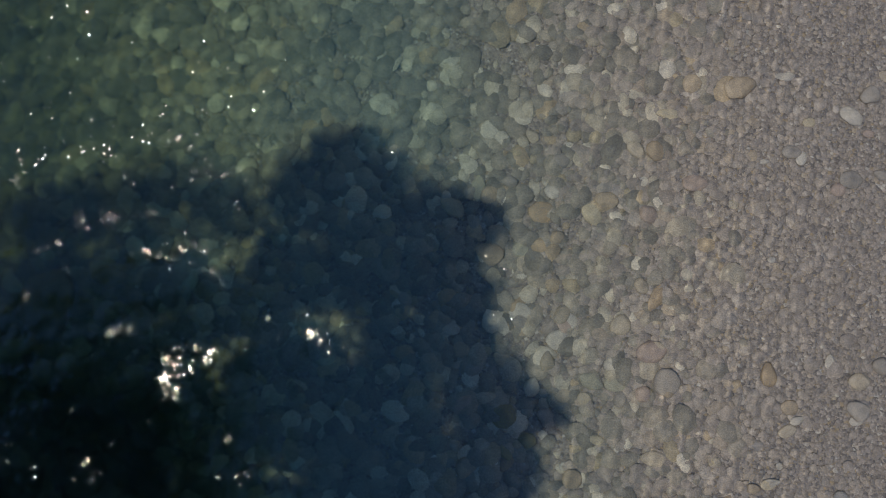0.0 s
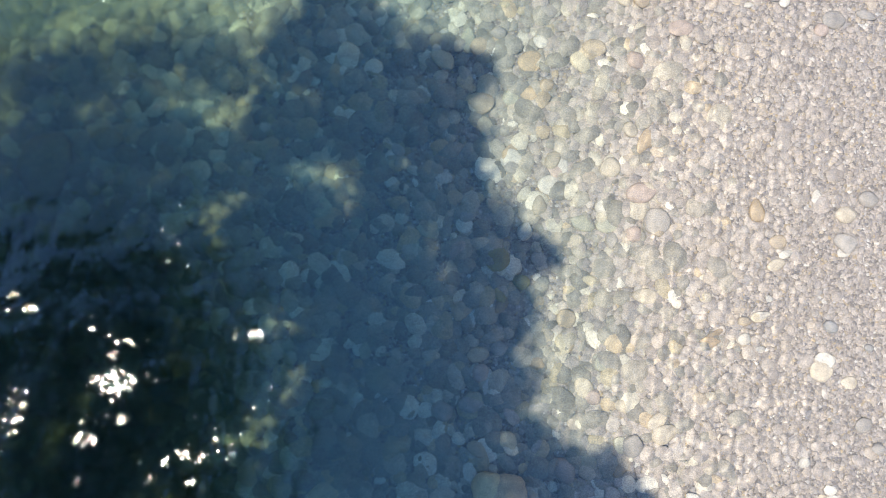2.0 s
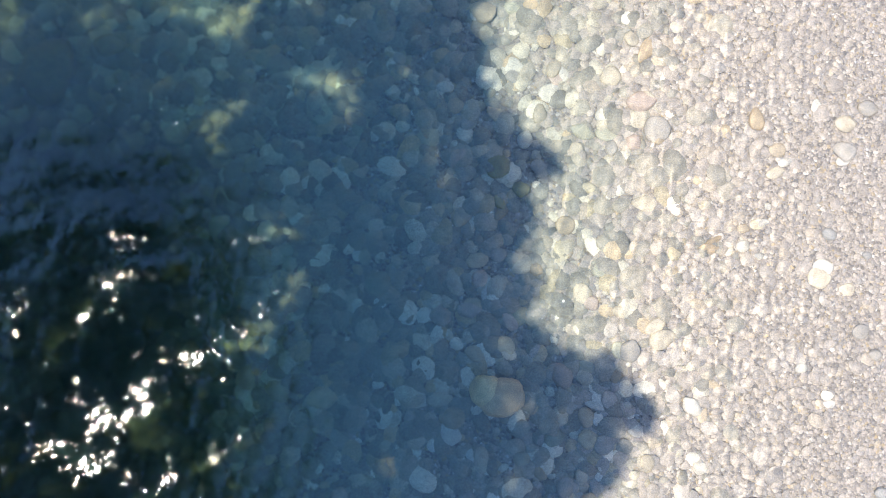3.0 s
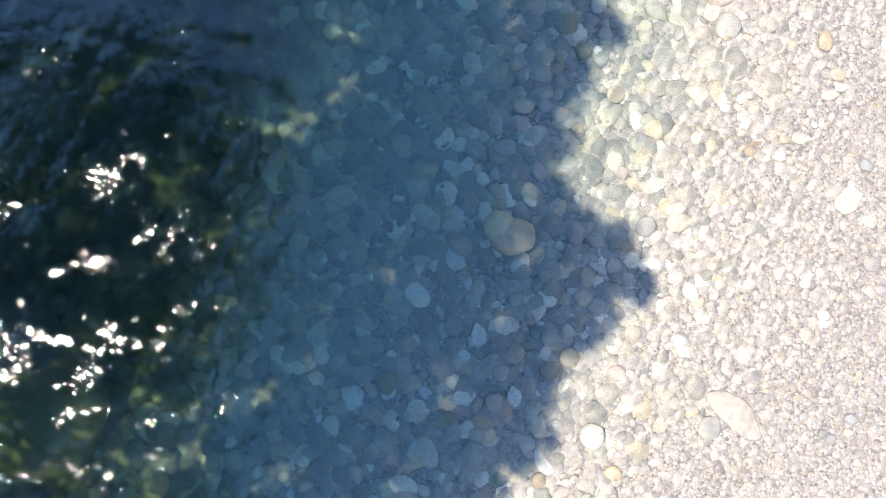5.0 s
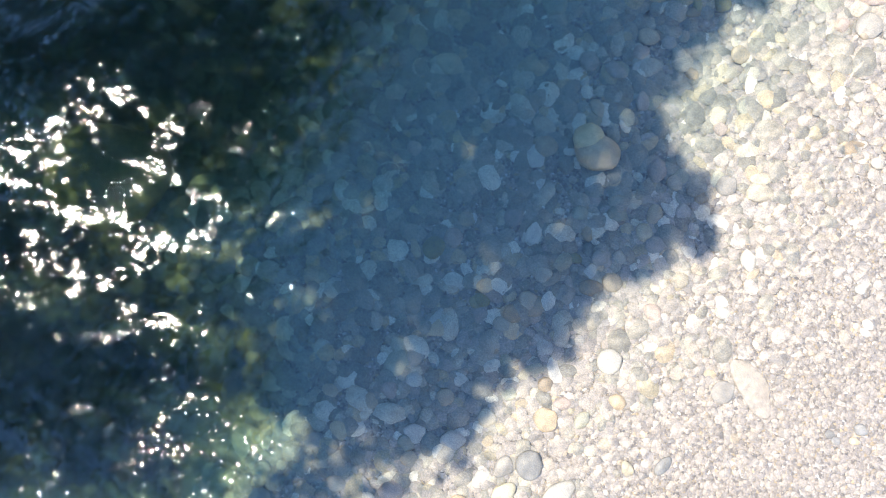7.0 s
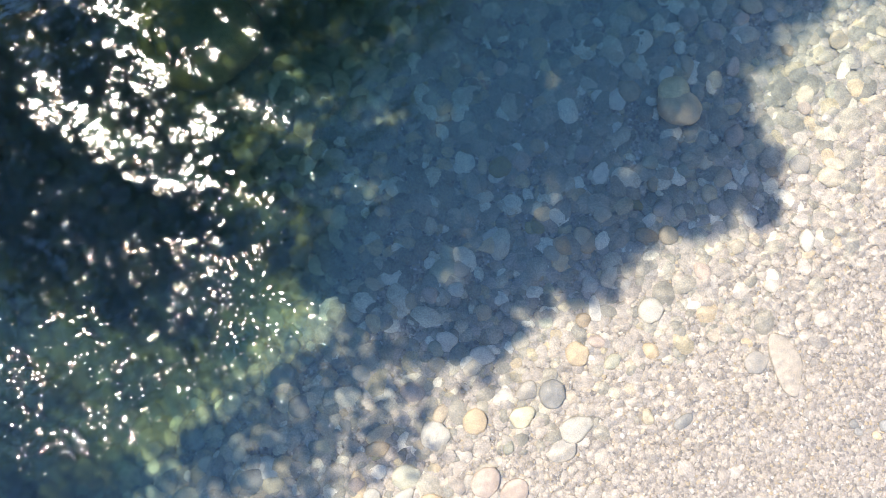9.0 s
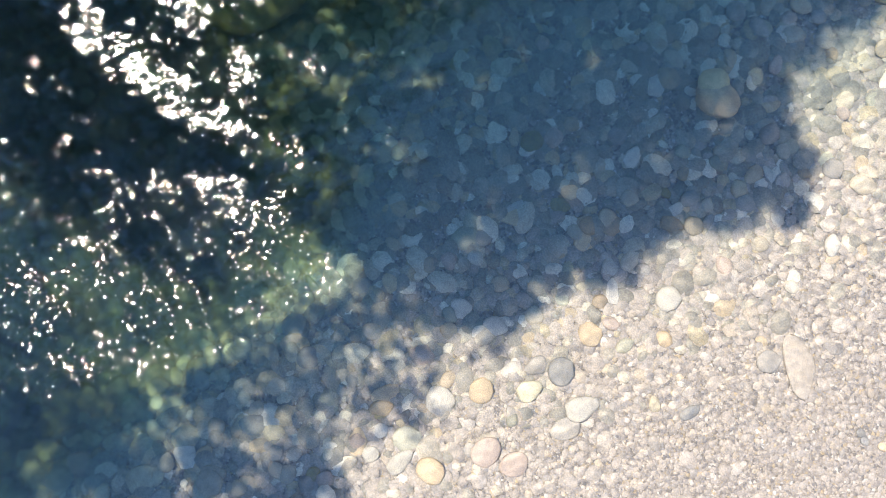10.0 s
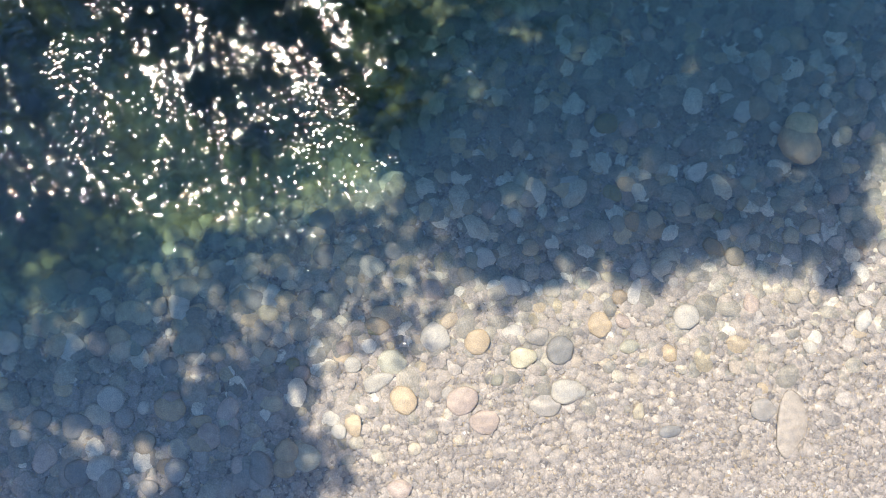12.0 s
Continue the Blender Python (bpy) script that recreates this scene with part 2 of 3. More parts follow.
body = node(t, "MixShader", [(cloudy.outputs[0], 0), (refr.outputs[0], 1), (silt_haze.outputs[0], 2)])
full = node(t, "MixShader", [(shine.outputs[0], 0), (body.outputs[0], 1), (gloss.outputs[0], 2)])
t.links.new(full.outputs[0], out.inputs[0])

LEAF, t, bsdf, _ = material("broad_leaf")
geo = node(t, "NewGeometry")
c = ramp(t, geo.outputs["Random Per Island"], [(0.0, (0.03, 0.055, 0.014)), (0.5, (0.05, 0.085, 0.02)), (1.0, (0.085, 0.115, 0.03))])
t.links.new(c.outputs[0], bsdf.inputs["Base Color"])
bsdf.inputs["Roughness"].default_value = 0.5

BARK, t, bsdf, _ = material("bark")
geo = node(t, "NewGeometry")
ridges = node(t, "TexNoise", [(geo.outputs["Position"], 0)], scale=11.0, detail=6)
c = ramp(t, ridges.outputs[0], [(0.3, (0.045, 0.036, 0.028)), (0.7, (0.17, 0.145, 0.115))])
t.links.new(c.outputs[0], bsdf.inputs["Base Color"])
bsdf.inputs["Roughness"].default_value = 0.9
b = node(t, "Bump", [(ridges.outputs[0], "Height")], strength=0.8, distance=0.03)
t.links.new(b.outputs[0], bsdf.inputs["Normal"])


# ---- ground and water ----
def riffle(x, y):
    """1 along the line where the stream runs faster and the water is broken, 0 elsewhere."""
    off = (x - (-1.3 + 0.43 * (y + 12.9))) / 1.1
    return np.exp(-off * off) * smooth(-11.6, -13.2, y)


def grid_mesh(name, xs, ys, height, mat, water_surface=False):
    gx, gy = np.meshgrid(xs, ys)
    co = np.stack([gx, gy, height(gx, gy)], -1).reshape(-1, 3)
    nx, ny = len(xs), len(ys)
    i = (np.arange(ny - 1)[:, None] * nx + np.arange(nx - 1)[None, :]).ravel()
    quads = np.stack([i, i + 1, i + nx + 1, i + nx], -1)
    me = bpy.data.meshes.new(name)
    me.from_pydata(co.tolist(), [], quads.tolist())
    if water_surface:
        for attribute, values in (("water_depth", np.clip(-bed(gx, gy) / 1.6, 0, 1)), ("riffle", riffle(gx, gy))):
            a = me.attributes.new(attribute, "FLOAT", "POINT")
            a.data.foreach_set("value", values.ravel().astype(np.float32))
    me.shade_smooth()
    me.materials.append(mat)
    return new(name, me)


far = [12, 16, 24, 40, 80, 200, 600, 2000]
gx = sorted({-v for v in far} | {v for v in far} | set(np.round(np.arange(-16, 10.01, 0.25), 2)) | set(np.round(np.arange(7, 9.3, 0.05), 2)))
gy = sorted({-v - 14 for v in far} | {v - 2 for v in far} | set(np.round(np.arange(-24, 8.01, 0.25), 2)))
ground = grid_mesh("ground", gx, gy, bed, BED)
tagged(ground, "pale grey gravel river bed with algae in the deep and a grassy bank", "river bed", kind="structure")


def wave_set(seed, count, shortest, growth, steepness):
    r = random.Random(seed)
    waves = []
    for k in range(count):
        wavelength = shortest * growth ** k
        heading = radians(r.uniform(-60, 180))
        waves.append((2 * math.pi / wavelength * math.cos(heading), 2 * math.pi / wavelength * math.sin(heading), r.uniform(0, 6.28), steepness * wavelength / (2 * math.pi)))
    return waves


FINE_WAVES = wave_set(21, 18, 0.078, 1.08, 0.036)
LONG_WAVES = wave_set(22, 10, 0.21, 1.22, 0.026)


def ripple(x, y):
    """Height of the small waves on the stream: fine ones over the shallows, longer ones everywhere."""
    fine, long = 0 * x, 0 * x
    bend = 0.9 * np.sin(0.8 * y + 0.7 * x) + 0.9 * np.sin(1.9 * x - 1.3 * y) + 0.7 * np.sin(3.1 * x + 2.3 * y) * np.sin(2.2 * y - 1.4 * x)
    for kx, ky, phase, height in FINE_WAVES:
        fine = fine + height * np.sin(kx * x + ky * y + phase + bend)
    for kx, ky, phase, height in LONG_WAVES:
        long = long + height * np.sin(kx * x + ky * y + phase + bend)
    patchy = 0.8 + 0.3 * np.sin(0.9 * x + 0.5 * y) * np.sin(0.7 * y - 0.3 * x) + 0.25 * np.sin(2.6 * x - 1.1 * y) * np.sin(2.1 * y + 0.8 * x)
    return (fine * (0.22 + 0.63 * smooth(1.5, 5.0, x)) * patchy + long) * smooth(-0.03, -0.10, bed(x, y))


wx = sorted(set(np.round(np.arange(-12, -8, 0.5), 3)) | set(np.round(np.arange(-8, 1.5, 0.06), 3)) | set(np.round(np.arange(1.5, 7.9, 0.029), 3)) | set(np.round(np.arange(7.9, 9.3, 0.06), 3)) | {10.0, 11.0})
wy = sorted(set(np.round(np.arange(-19.8, 5.3, 0.036), 3)) | {-v - 14 for v in far} | {v - 2 for v in far})
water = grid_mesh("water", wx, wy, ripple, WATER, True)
water.cycles.is_caustics_caster = True
ground.cycles.is_caustics_receiver = True
sun_data.cycles.is_caustics_light = True
tagged(water, "clear rippled stream water over stones", "water", kind="structure")


# ---- stones ----
def pebble_template(seed, fine, rough=False, rounded=False):
    """Unit pebble: a rounded, slightly angular, flattened lump."""
    r = random.Random(seed)
    bm = bmesh.new()
    if fine:
        bmesh.ops.create_icosphere(bm, subdivisions=3, radius=1)
    elif rounded:
        bmesh.ops.create_icosphere(bm, subdivisions=2, radius=1)
    else:
        bmesh.ops.create_cube(bm, size=2)
        if rough:
            for v in bm.verts:
                v.co *= r.uniform(0.7, 1.25)
        else:
            bmesh.ops.subdivide_edges(bm, edges=bm.edges[:], cuts=1, use_grid_fill=True)
    cuts = [(Vector((r.gauss(0, 1), r.gauss(0, 1), r.gauss(0, 0.5))).normalized(), r.uniform(0.66, 0.88)) for _ in range(10)]
    shift = Vector((r.uniform(-50, 50), r.uniform(-50, 50), r.uniform(-50, 50)))
    for v in bm.verts:
        d = v.co.normalized()
        k = 1.0
        for n, lim in cuts:
            q = d.dot(n)
            if q > lim:
                k = min(k, 0.35 + 0.65 * lim / q)
        if rounded:
            k = 0.5 + 0.5 * k
        k += 0.10 * noise.noise(d * 1.4 + shift) + (0.035 * noise.noise(d * 4 + shift) if fine else 0)
        v.co = d * k * (1 if not rough else r.uniform(0.75, 1.2))
        v.co.z *= 0.8
    if not fine:
        buried = [f for f in bm.faces if f.calc_center_median().z < (-0.3 if rounded else -0.5)]
        bmesh.ops.delete(bm, geom=buried, context="FACES_ONLY")
    return bm


STONE_MESHES = {}


def stone_mesh(index, colour):
    if (index, colour) not in STONE_MESHES:
        bm = pebble_template(900 + index, True)
        me = bpy.data.meshes.new("river_stone")
        bm.to_mesh(me)
        bm.free()
        me.shade_smooth()
        me.materials.append(STONE_MATERIALS[colour])
        STONE_MESHES[index, colour] = me
    return STONE_MESHES[index, colour]


stone_count = 0


def river_stone(x, y, length, width, turn, colour, name="river_stone", group="large stones on the river bed"):
    """A single stone, length along its turn, bedded a little into the gravel."""
    global stone_count
    stone_count += 1
    o = new(name, stone_mesh(stone_count % 9, colour))
    thick = (0.13 if colour == "slab" else 0.27) * min(length, width) * (0.9 + 0.25 * math.sin(stone_count * 2.1))
    z = min(float(bed(x, y)) + 0.5 * thick + 0.02, -0.03 - thick)
    o.matrix_world = pose(x, y, z, 5 * math.sin(stone_count), 5 * math.cos(stone_count * 1.7), turn) @ Matrix.Diagonal((length * 0.53, width * 0.53, thick, 1))
    o.cycles.is_caustics_receiver = True
    tagged(o, WORDS[colour], "stone", group)
    return o


river_stone(-1.97, 2.96, 0.28, 0.40, -0, "orange")
river_stone(-3.64, 3.72, 0.27, 0.27, -0, "tan")
river_stone(-4.85, 3.80, 0.24, 0.21, -0, "tan")
river_stone(-3.44, 3.99, 0.29, 0.21, -20, "white")
river_stone(-3.64, 3.26, 0.24, 0.21, -0, "white")
river_stone(-1.79, 1.83, 0.42, 0.30, -0, "grey")
river_stone(-2.10, 3.56, 0.23, 0.27, -0, "white")
river_stone(-1.79, 3.69, 0.21, 0.21, -0, "orange")
river_stone(-4.69, 0.29, 0.33, 0.35, -0, "grey")
river_stone(-5.63, 0.24, 0.54, 0.49, -0, "olive")
river_stone(-0.57, 1.81, 0.34, 0.28, 20, "grey")
river_stone(0.09, 1.57, 0.23, 0.22, -0, "white")
river_stone(1.02, 1.49, 0.30, 0.19, -0, "white")
river_stone(1.61, 1.31, 0.39, 0.37, -0, "orange")
river_stone(1.60, 0.74, 0.32, 0.26, -0, "orange")
river_stone(0.78, 0.62, 0.43, 0.39, -0, "tan")
river_stone(1.40, 0.45, 0.43, 0.33, -0, "cream")
river_stone(1.80, 1.65, 0.28, 0.24, -0, "white")
river_stone(2.64, 1.55, 0.14, 0.13, -0, "white")
river_stone(0.19, 1.83, 0.19, 0.17, -0, "white")
river_stone(4.12, 3.42, 0.33, 0.31, -0, "tan")
river_stone(4.85, 3.33, 0.55, 0.41, 20, "tan")
river_stone(5.61, 3.52, 0.33, 0.16, -0, "white")
river_stone(6.64, 2.83, 0.45, 0.27, -40, "white")
river_stone(6.95, 3.19, 0.32, 0.31, 60, "grey")
river_stone(6.59, 1.79, 0.42, 0.29, -0, "grey")
river_stone(6.37, 1.64, 0.27, 0.22, 30, "pink")
river_stone(7.10, 1.86, 0.32, 0.18, -20, "grey")
river_stone(5.82, 2.14, 0.24, 0.16, 60, "white")
river_stone(5.67, 2.26, 0.34, 0.22, -0, "grey")
river_stone(5.22, 2.10, 0.16, 0.11, -0, "white")
river_stone(5.29, 0.51, 0.13, 0.11, -0, "white")
river_stone(5.97, 2.74, 0.24, 0.16, -0, "yellow")
river_stone(3.73, 2.92, 0.42, 0.18, -0, "yellow")
river_stone(4.12, 1.76, 0.46, 0.27, -0, "pink")
river_stone(6.90, 2.56, 0.22, 0.14, -0, "pink")
river_stone(3.33, -0.97, 0.50, 0.37, 15, "pink")
river_stone(2.75, -1.19, 0.33, 0.26, -0, "white")
river_stone(3.59, -1.44, 0.46, 0.44, -0, "grey")
river_stone(5.16, -1.33, 0.38, 0.29, 90, "orange")
river_stone(5.48, -1.83, 0.27, 0.24, -0, "tan")
river_stone(5.43, -2.20, 0.33, 0.18, 20, "cream")
river_stone(6.52, -1.87, 0.34, 0.33, -0, "grey")
river_stone(6.51, -2.02, 0.29, 0.16, 20, "white")
river_stone(6.57, -1.42, 0.38, 0.27, -0, "cream")
river_stone(6.93, -1.18, 0.31, 0.29, -0, "grey")
river_stone(6.14, -1.12, 0.25, 0.18, 90, "white")
river_stone(5.12, -3.02, 0.29, 0.16, 10, "yellow")
river_stone(4.87, -3.09, 0.20, 0.18, -0, "tan")
river_stone(4.32, -3.41, 0.26, 0.18, -0, "brown")
river_stone(4.87, -3.38, 0.24, 0.20, -0, "white")
river_stone(5.11, -3.54, 0.16, 0.13, -0, "white")
river_stone(6.03, -3.90, 0.40, 0.34, -0, "cream")
river_stone(6.18, -3.22, 0.22, 0.13, -40, "slate")
river_stone(1.43, -1.55, 0.33, 0.28, 80, "white")
river_stone(1.96, -1.68, 0.35, 0.24, -0, "cream")
river_stone(2.28, -1.73, 0.24, 0.22, -0, "cream")
river_stone(1.68, -1.14, 0.33, 0.28, 90, "cream")
river_stone(1.85, -0.78, 0.35, 0.35, -0, "white")
river_stone(0.99, -2.01, 0.45, 0.42, -0, "olive")
river_stone(1.35, -2.38, 0.28, 0.28, -0, "olive")
river_stone(0.30, -0.95, 0.30, 0.28, -0, "tan")
river_stone(0.33, -2.83, 0.37, 0.28, 80, "tan")
river_stone(2.45, -2.37, 0.26, 0.18, -0, "yellow")
river_stone(1.24, -0.34, 0.39, 0.35, -0, "white")
river_stone(2.07, -2.98, 0.35, 0.31, -0, "tan")
river_stone(0.96, -1.99, 0.33, 0.32, -1, "moss")
river_stone(6.45, -4.08, 0.23, 0.21, -1, "cream")
river_stone(6.22, -3.21, 0.25, 0.18, -31, "slate")
river_stone(6.78, -3.55, 0.15, 0.14, -1, "slate")
river_stone(6.63, -4.75, 0.32, 0.23, 29, "grey")
river_stone(6.82, -5.11, 0.23, 0.18, -1, "grey")
river_stone(4.36, -3.38, 0.31, 0.15, -1, "brown")
river_stone(6.05, -5.74, 0.22, 0.16, -1, "white")
river_stone(5.29, -2.74, 0.14, 0.11, -31, "white")
river_stone(5.15, -3.00, 0.27, 0.16, 9, "white")
river_stone(-0.13, -1.46, 0.37, 0.32, -1, "moss")
river_stone(-1.00, -3.91, 0.49, 0.43, -2, "moss")
river_stone(-1.95, -4.26, 0.25, 0.23, -2, "grey")
river_stone(-1.95, -1.04, 0.43, 0.42, 28, "moss")
river_stone(2.33, -6.40, 0.36, 0.31, -2, "yellow")
river_stone(-1.94, -5.75, 0.52, 0.42, 20, "yellow")
river_stone(1.88, -5.38, 0.24, 0.20, -2, "pink")
river_stone(-2.35, -1.75, 0.28, 0.25, -2, "moss")
river_stone(2.07, -7.67, 0.40, 0.31, 35, "brown")
river_stone(1.44, -8.43, 0.42, 0.37, 15, "brown")
river_stone(1.26, -8.73, 0.37, 0.33, 15, "brown")
river_stone(0.71, -8.82, 0.26, 0.22, 15, "olive")
river_stone(2.01, -7.19, 0.35, 0.28, 15, "grey")
river_stone(3.39, -8.97, 0.31, 0.24, 15, "orange")
river_stone(6.76, -7.22, 0.22, 0.20, 15, "slate")
river_stone(6.41, -7.55, 0.18, 0.14, 15, "slate")
river_stone(6.54, -7.58, 0.16, 0.13, 15, "slate")
river_stone(6.77, -7.43, 0.16, 0.14, 15, "orange")
river_stone(6.07, -5.87, 0.18, 0.13, -5, "white")
river_stone(5.68, -5.31, 0.22, 0.16, 15, "white")
river_stone(4.41, -3.28, 0.27, 0.11, 30, "brown")
river_stone(6.09, -3.75, 0.38, 0.29, 15, "white")
river_stone(0.00, -4.42, 0.39, 0.36, 15, "grey")
river_stone(0.48, -4.33, 0.41, 0.32, 15, "grey")
river_stone(-0.42, -2.76, 0.38, 0.26, 15, "grey")
river_stone(0.97, -3.45, 0.28, 0.24, 15, "grey")
river_stone(5.58, -2.03, 0.25, 0.16, 15, "white")
river_stone(1.94, -18.45, 0.49, 0.43, 130, "grey")
river_stone(2.33, -17.91, 0.43, 0.45, 70, "grey")
river_stone(2.59, -17.36, 0.31, 0.29, 70, "grey")
river_stone(2.17, -16.76, 0.33, 0.31, 70, "cream")
river_stone(2.45, -16.86, 0.36, 0.32, 70, "cream")
river_stone(2.88, -15.62, 0.56, 0.43, 10, "grey")
river_stone(2.98, -14.90, 0.49, 0.45, 70, "moss")
river_stone(3.42, -13.25, 0.23, 0.20, 70, "cream")
river_stone(-0.29, -17.56, 0.39, 0.33, 120, "moss")
river_stone(-0.12, -16.90, 0.53, 0.44, 70, "yellow")
river_stone(-0.16, -15.92, 0.50, 0.40, 70, "moss")
river_stone(-0.10, -14.84, 0.29, 0.24, 130, "moss")
river_stone(0.28, -15.91, 0.55, 0.31, 120, "orange")
river_stone(0.74, -14.97, 0.22, 0.20, 70, "grey")
river_stone(1.11, -14.73, 0.25, 0.24, 70, "white")
river_stone(1.03, -15.57, 0.35, 0.31, 70, "tan")
river_stone(0.49, -18.00, 0.22, 0.18, 70, "cream")
river_stone(0.98, -19.08, 0.24, 0.20, 110, "cream")
river_stone(0.55, -19.13, 0.37, 0.33, 70, "moss")
river_stone(1.45, -17.41, 0.36, 0.33, 70, "grey")
river_stone(1.00, -18.68, 0.35, 0.31, 70, "grey")
river_stone(1.87, -15.26, 0.33, 0.29, 100, "grey")
river_stone(2.24, -15.95, 0.38, 0.33, 70, "grey")
river_stone(1.41, -13.19, 0.38, 0.31, 70, "orange")
river_stone(1.60, -13.81, 0.49, 0.31, 140, "orange")
river_stone(1.87, -13.74, 0.29, 0.25, 70, "white")
river_stone(2.25, -13.48, 0.49, 0.34, 95, "white")
river_stone(2.48, -13.62, 0.20, 0.16, 70, "white")
river_stone(2.67, -13.18, 0.52, 0.40, 10, "orange")
river_stone(0.79, -13.76, 0.29, 0.26, 70, "moss")
river_stone(2.05, -13.15, 0.52, 0.38, 70, "moss")
river_stone(3.90, -13.68, 0.41, 0.29, 70, "pink")
river_stone(2.64, -14.05, 0.23, 0.18, 70, "tan")
river_stone(1.91, -12.38, 0.51, 0.47, 50, "white")
river_stone(2.18, -11.76, 0.45, 0.38, 130, "orange")
river_stone(2.67, -11.18, 0.41, 0.38, 80, "yellowwhite")
river_stone(2.25, -11.18, 0.33, 0.27, 70, "white")
river_stone(2.76, -10.57, 0.51, 0.43, 110, "slate")
river_stone(2.44, -10.84, 0.36, 0.31, 100, "grey")
river_stone(2.61, -9.84, 0.42, 0.40, 70, "orange")
river_stone(2.68, -9.47, 0.33, 0.20, 40, "pink")
river_stone(1.54, -10.95, 0.40, 0.33, 40, "white")
river_stone(0.99, -11.20, 0.38, 0.36, 70, "white")
river_stone(2.96, -12.28, 0.56, 0.43, 100, "pink")
river_stone(3.39, -10.71, 0.56, 0.45, 70, "white")
river_stone(3.48, -11.10, 0.47, 0.36, 70, "grey")
river_stone(2.96, -8.50, 0.45, 0.40, 70, "white")
river_stone(5.04, -7.60, 0.99, 0.50, 155, "slab")
river_stone(4.71, -7.91, 0.45, 0.36, 70, "grey")
river_stone(4.04, -6.84, 0.25, 0.22, 70, "white")
river_stone(3.96, -5.90, 0.36, 0.27, 140, "white")
river_stone(4.13, -6.04, 0.27, 0.13, 70, "tan")
river_stone(4.51, -9.40, 0.38, 0.18, 80, "slate")
river_stone(4.07, -9.77, 0.27, 0.22, 150, "yellow")
river_stone(3.40, -12.09, 0.45, 0.40, 70, "pink")
river_stone(1.95, -7.14, 0.37, 0.27, 70, "grey")
river_stone(1.36, -8.43, 0.37, 0.33, 150, "tan")
river_stone(1.20, -8.77, 0.33, 0.29, 70, "tan")
river_stone(1.27, -6.71, 0.29, 0.26, 70, "moss")
river_stone(1.54, -6.90, 0.35, 0.26, 130, "brown")
river_stone(0.66, -8.88, 0.28, 0.24, 70, "olive")
river_stone(-0.90, -6.52, 0.26, 0.24, 70, "moss")
river_stone(-0.61, -7.10, 0.26, 0.22, 70, "moss")
river_stone(0.13, -10.42, 0.48, 0.42, 70, "moss")
river_stone(-0.42, -8.52, 0.43, 0.35, 70, "olive")
river_stone(-0.19, -7.79, 0.24, 0.19, 70, "white")


# more cobbles lying loose between the larger stones
more = random.Random(77)
TONES = ["grey", "moss", "cream", "tan", "grey", "olive", "pink", "white", "brown", "moss", "grey"]
for k in range(120):
    y0 = more.uniform(-17.5, 3.5)
    x0 = more.uniform(-3.5, 3.2)
    if math.hypot(x0 - 0.9, y0 + 5.72) < 0.75:  # the boulder's place
        x0 += 1.5
    river_stone(x0, y0, more.uniform(0.2, 0.36), more.uniform(0.17, 0.28), more.uniform(0, 180), TONES[k % 11], "cobble", "cobbles on the river bed")

# broader pale cobbles where the stream deepens
PALE = ["cream", "tan", "white", "yellow", "cream", "orange", "grey", "pink", "moss"]
for k in range(110):
    y0 = more.uniform(-18.5, 2.5)
    x0 = float(shore(y0)) - more.uniform(5.4, 9.0)
    if math.hypot(x0 - 0.9, y0 + 5.72) < 0.75:
        x0 += 1.5
    river_stone(x0, y0, more.uniform(0.26, 0.46), more.uniform(0.22, 0.36), more.uniform(0, 180), PALE[k % 9], "cobble", "cobbles on the river bed")

# large stones where the stream bends away
for k in range(80):
    y0 = more.uniform(-19.2, -13.4)
    x0 = more.uniform(-1.8, 3.2)
    size = more.uniform(0.28, 0.52)
    river_stone(x0, y0, size, size * more.uniform(0.7, 0.95), more.uniform(0, 180), ("cream", "grey", "tan", "white", "slate", "pink", "cream", "orange")[k % 8], "cobble", "cobbles on the river bed")

# the one boulder: a broad brown body and an ochre shoulder coloured as sunlit, one mesh
def boulder(x, y, turn):
    bm = bmesh.new()
    lumps = ((0.05, -0.03, 0.10, 0.45, 0.34, 0.26, 41), (-0.21, 0.08, 0.13, 0.28, 0.27, 0.225, 42))
    for k, (cx, cy, cz, sx, sy, sz, seed) in enumerate(lumps):
        part_bm = pebble_template(seed, True)
        part_bm.transform(pose(cx, cy, cz, 4, -6, 15) @ Matrix.Diagonal((sx, sy, sz, 1)))
        for f in part_bm.faces:
            f.material_index = 1 if k == 1 else 0
        me = bpy.data.meshes.new("lump")
        part_bm.to_mesh(me)
        part_bm.free()
        bm.from_mesh(me)
        bpy.data.meshes.remove(me)
    me = bpy.data.meshes.new("boulder")
    bm.to_mesh(me)
    bm.free()
    me.shade_smooth()
    me.materials.append(STONE_MATERIALS["ochre"])
    me.materials.append(STONE_MATERIALS["lit_ochre"])
    o = new("boulder", me)
    o.cycles.is_caustics_receiver = True
    o.matrix_world = pose(x, y, float(bed(x, y)) + 0.12, 0, 0, turn)
    return tagged(o, "ochre brown sandstone boulder with a shoulder coloured as sunlit under the water", "boulder")


boulder(0.90, -5.72, -8)


def mossy_boulder(x, y, length, width, height, turn, seed):
    bm = pebble_template(seed, True)
    me = bpy.data.meshes.new("mossy_boulder")
    bm.to_mesh(me)
    bm.free()
    me.shade_smooth()
    me.materials.append(STONE_MATERIALS["olive"])
    o = new("mossy_boulder", me)
    o.cycles.is_caustics_receiver = True
    o.matrix_world = pose(x, y, float(bed(x, y)) + height * 0.3, 3, -4, turn) @ Matrix.Diagonal((length / 2, width / 2, height / 2, 1))
    return tagged(o, "large olive boulder covered in algae in deep water", "boulder", "mossy boulders in the deep")


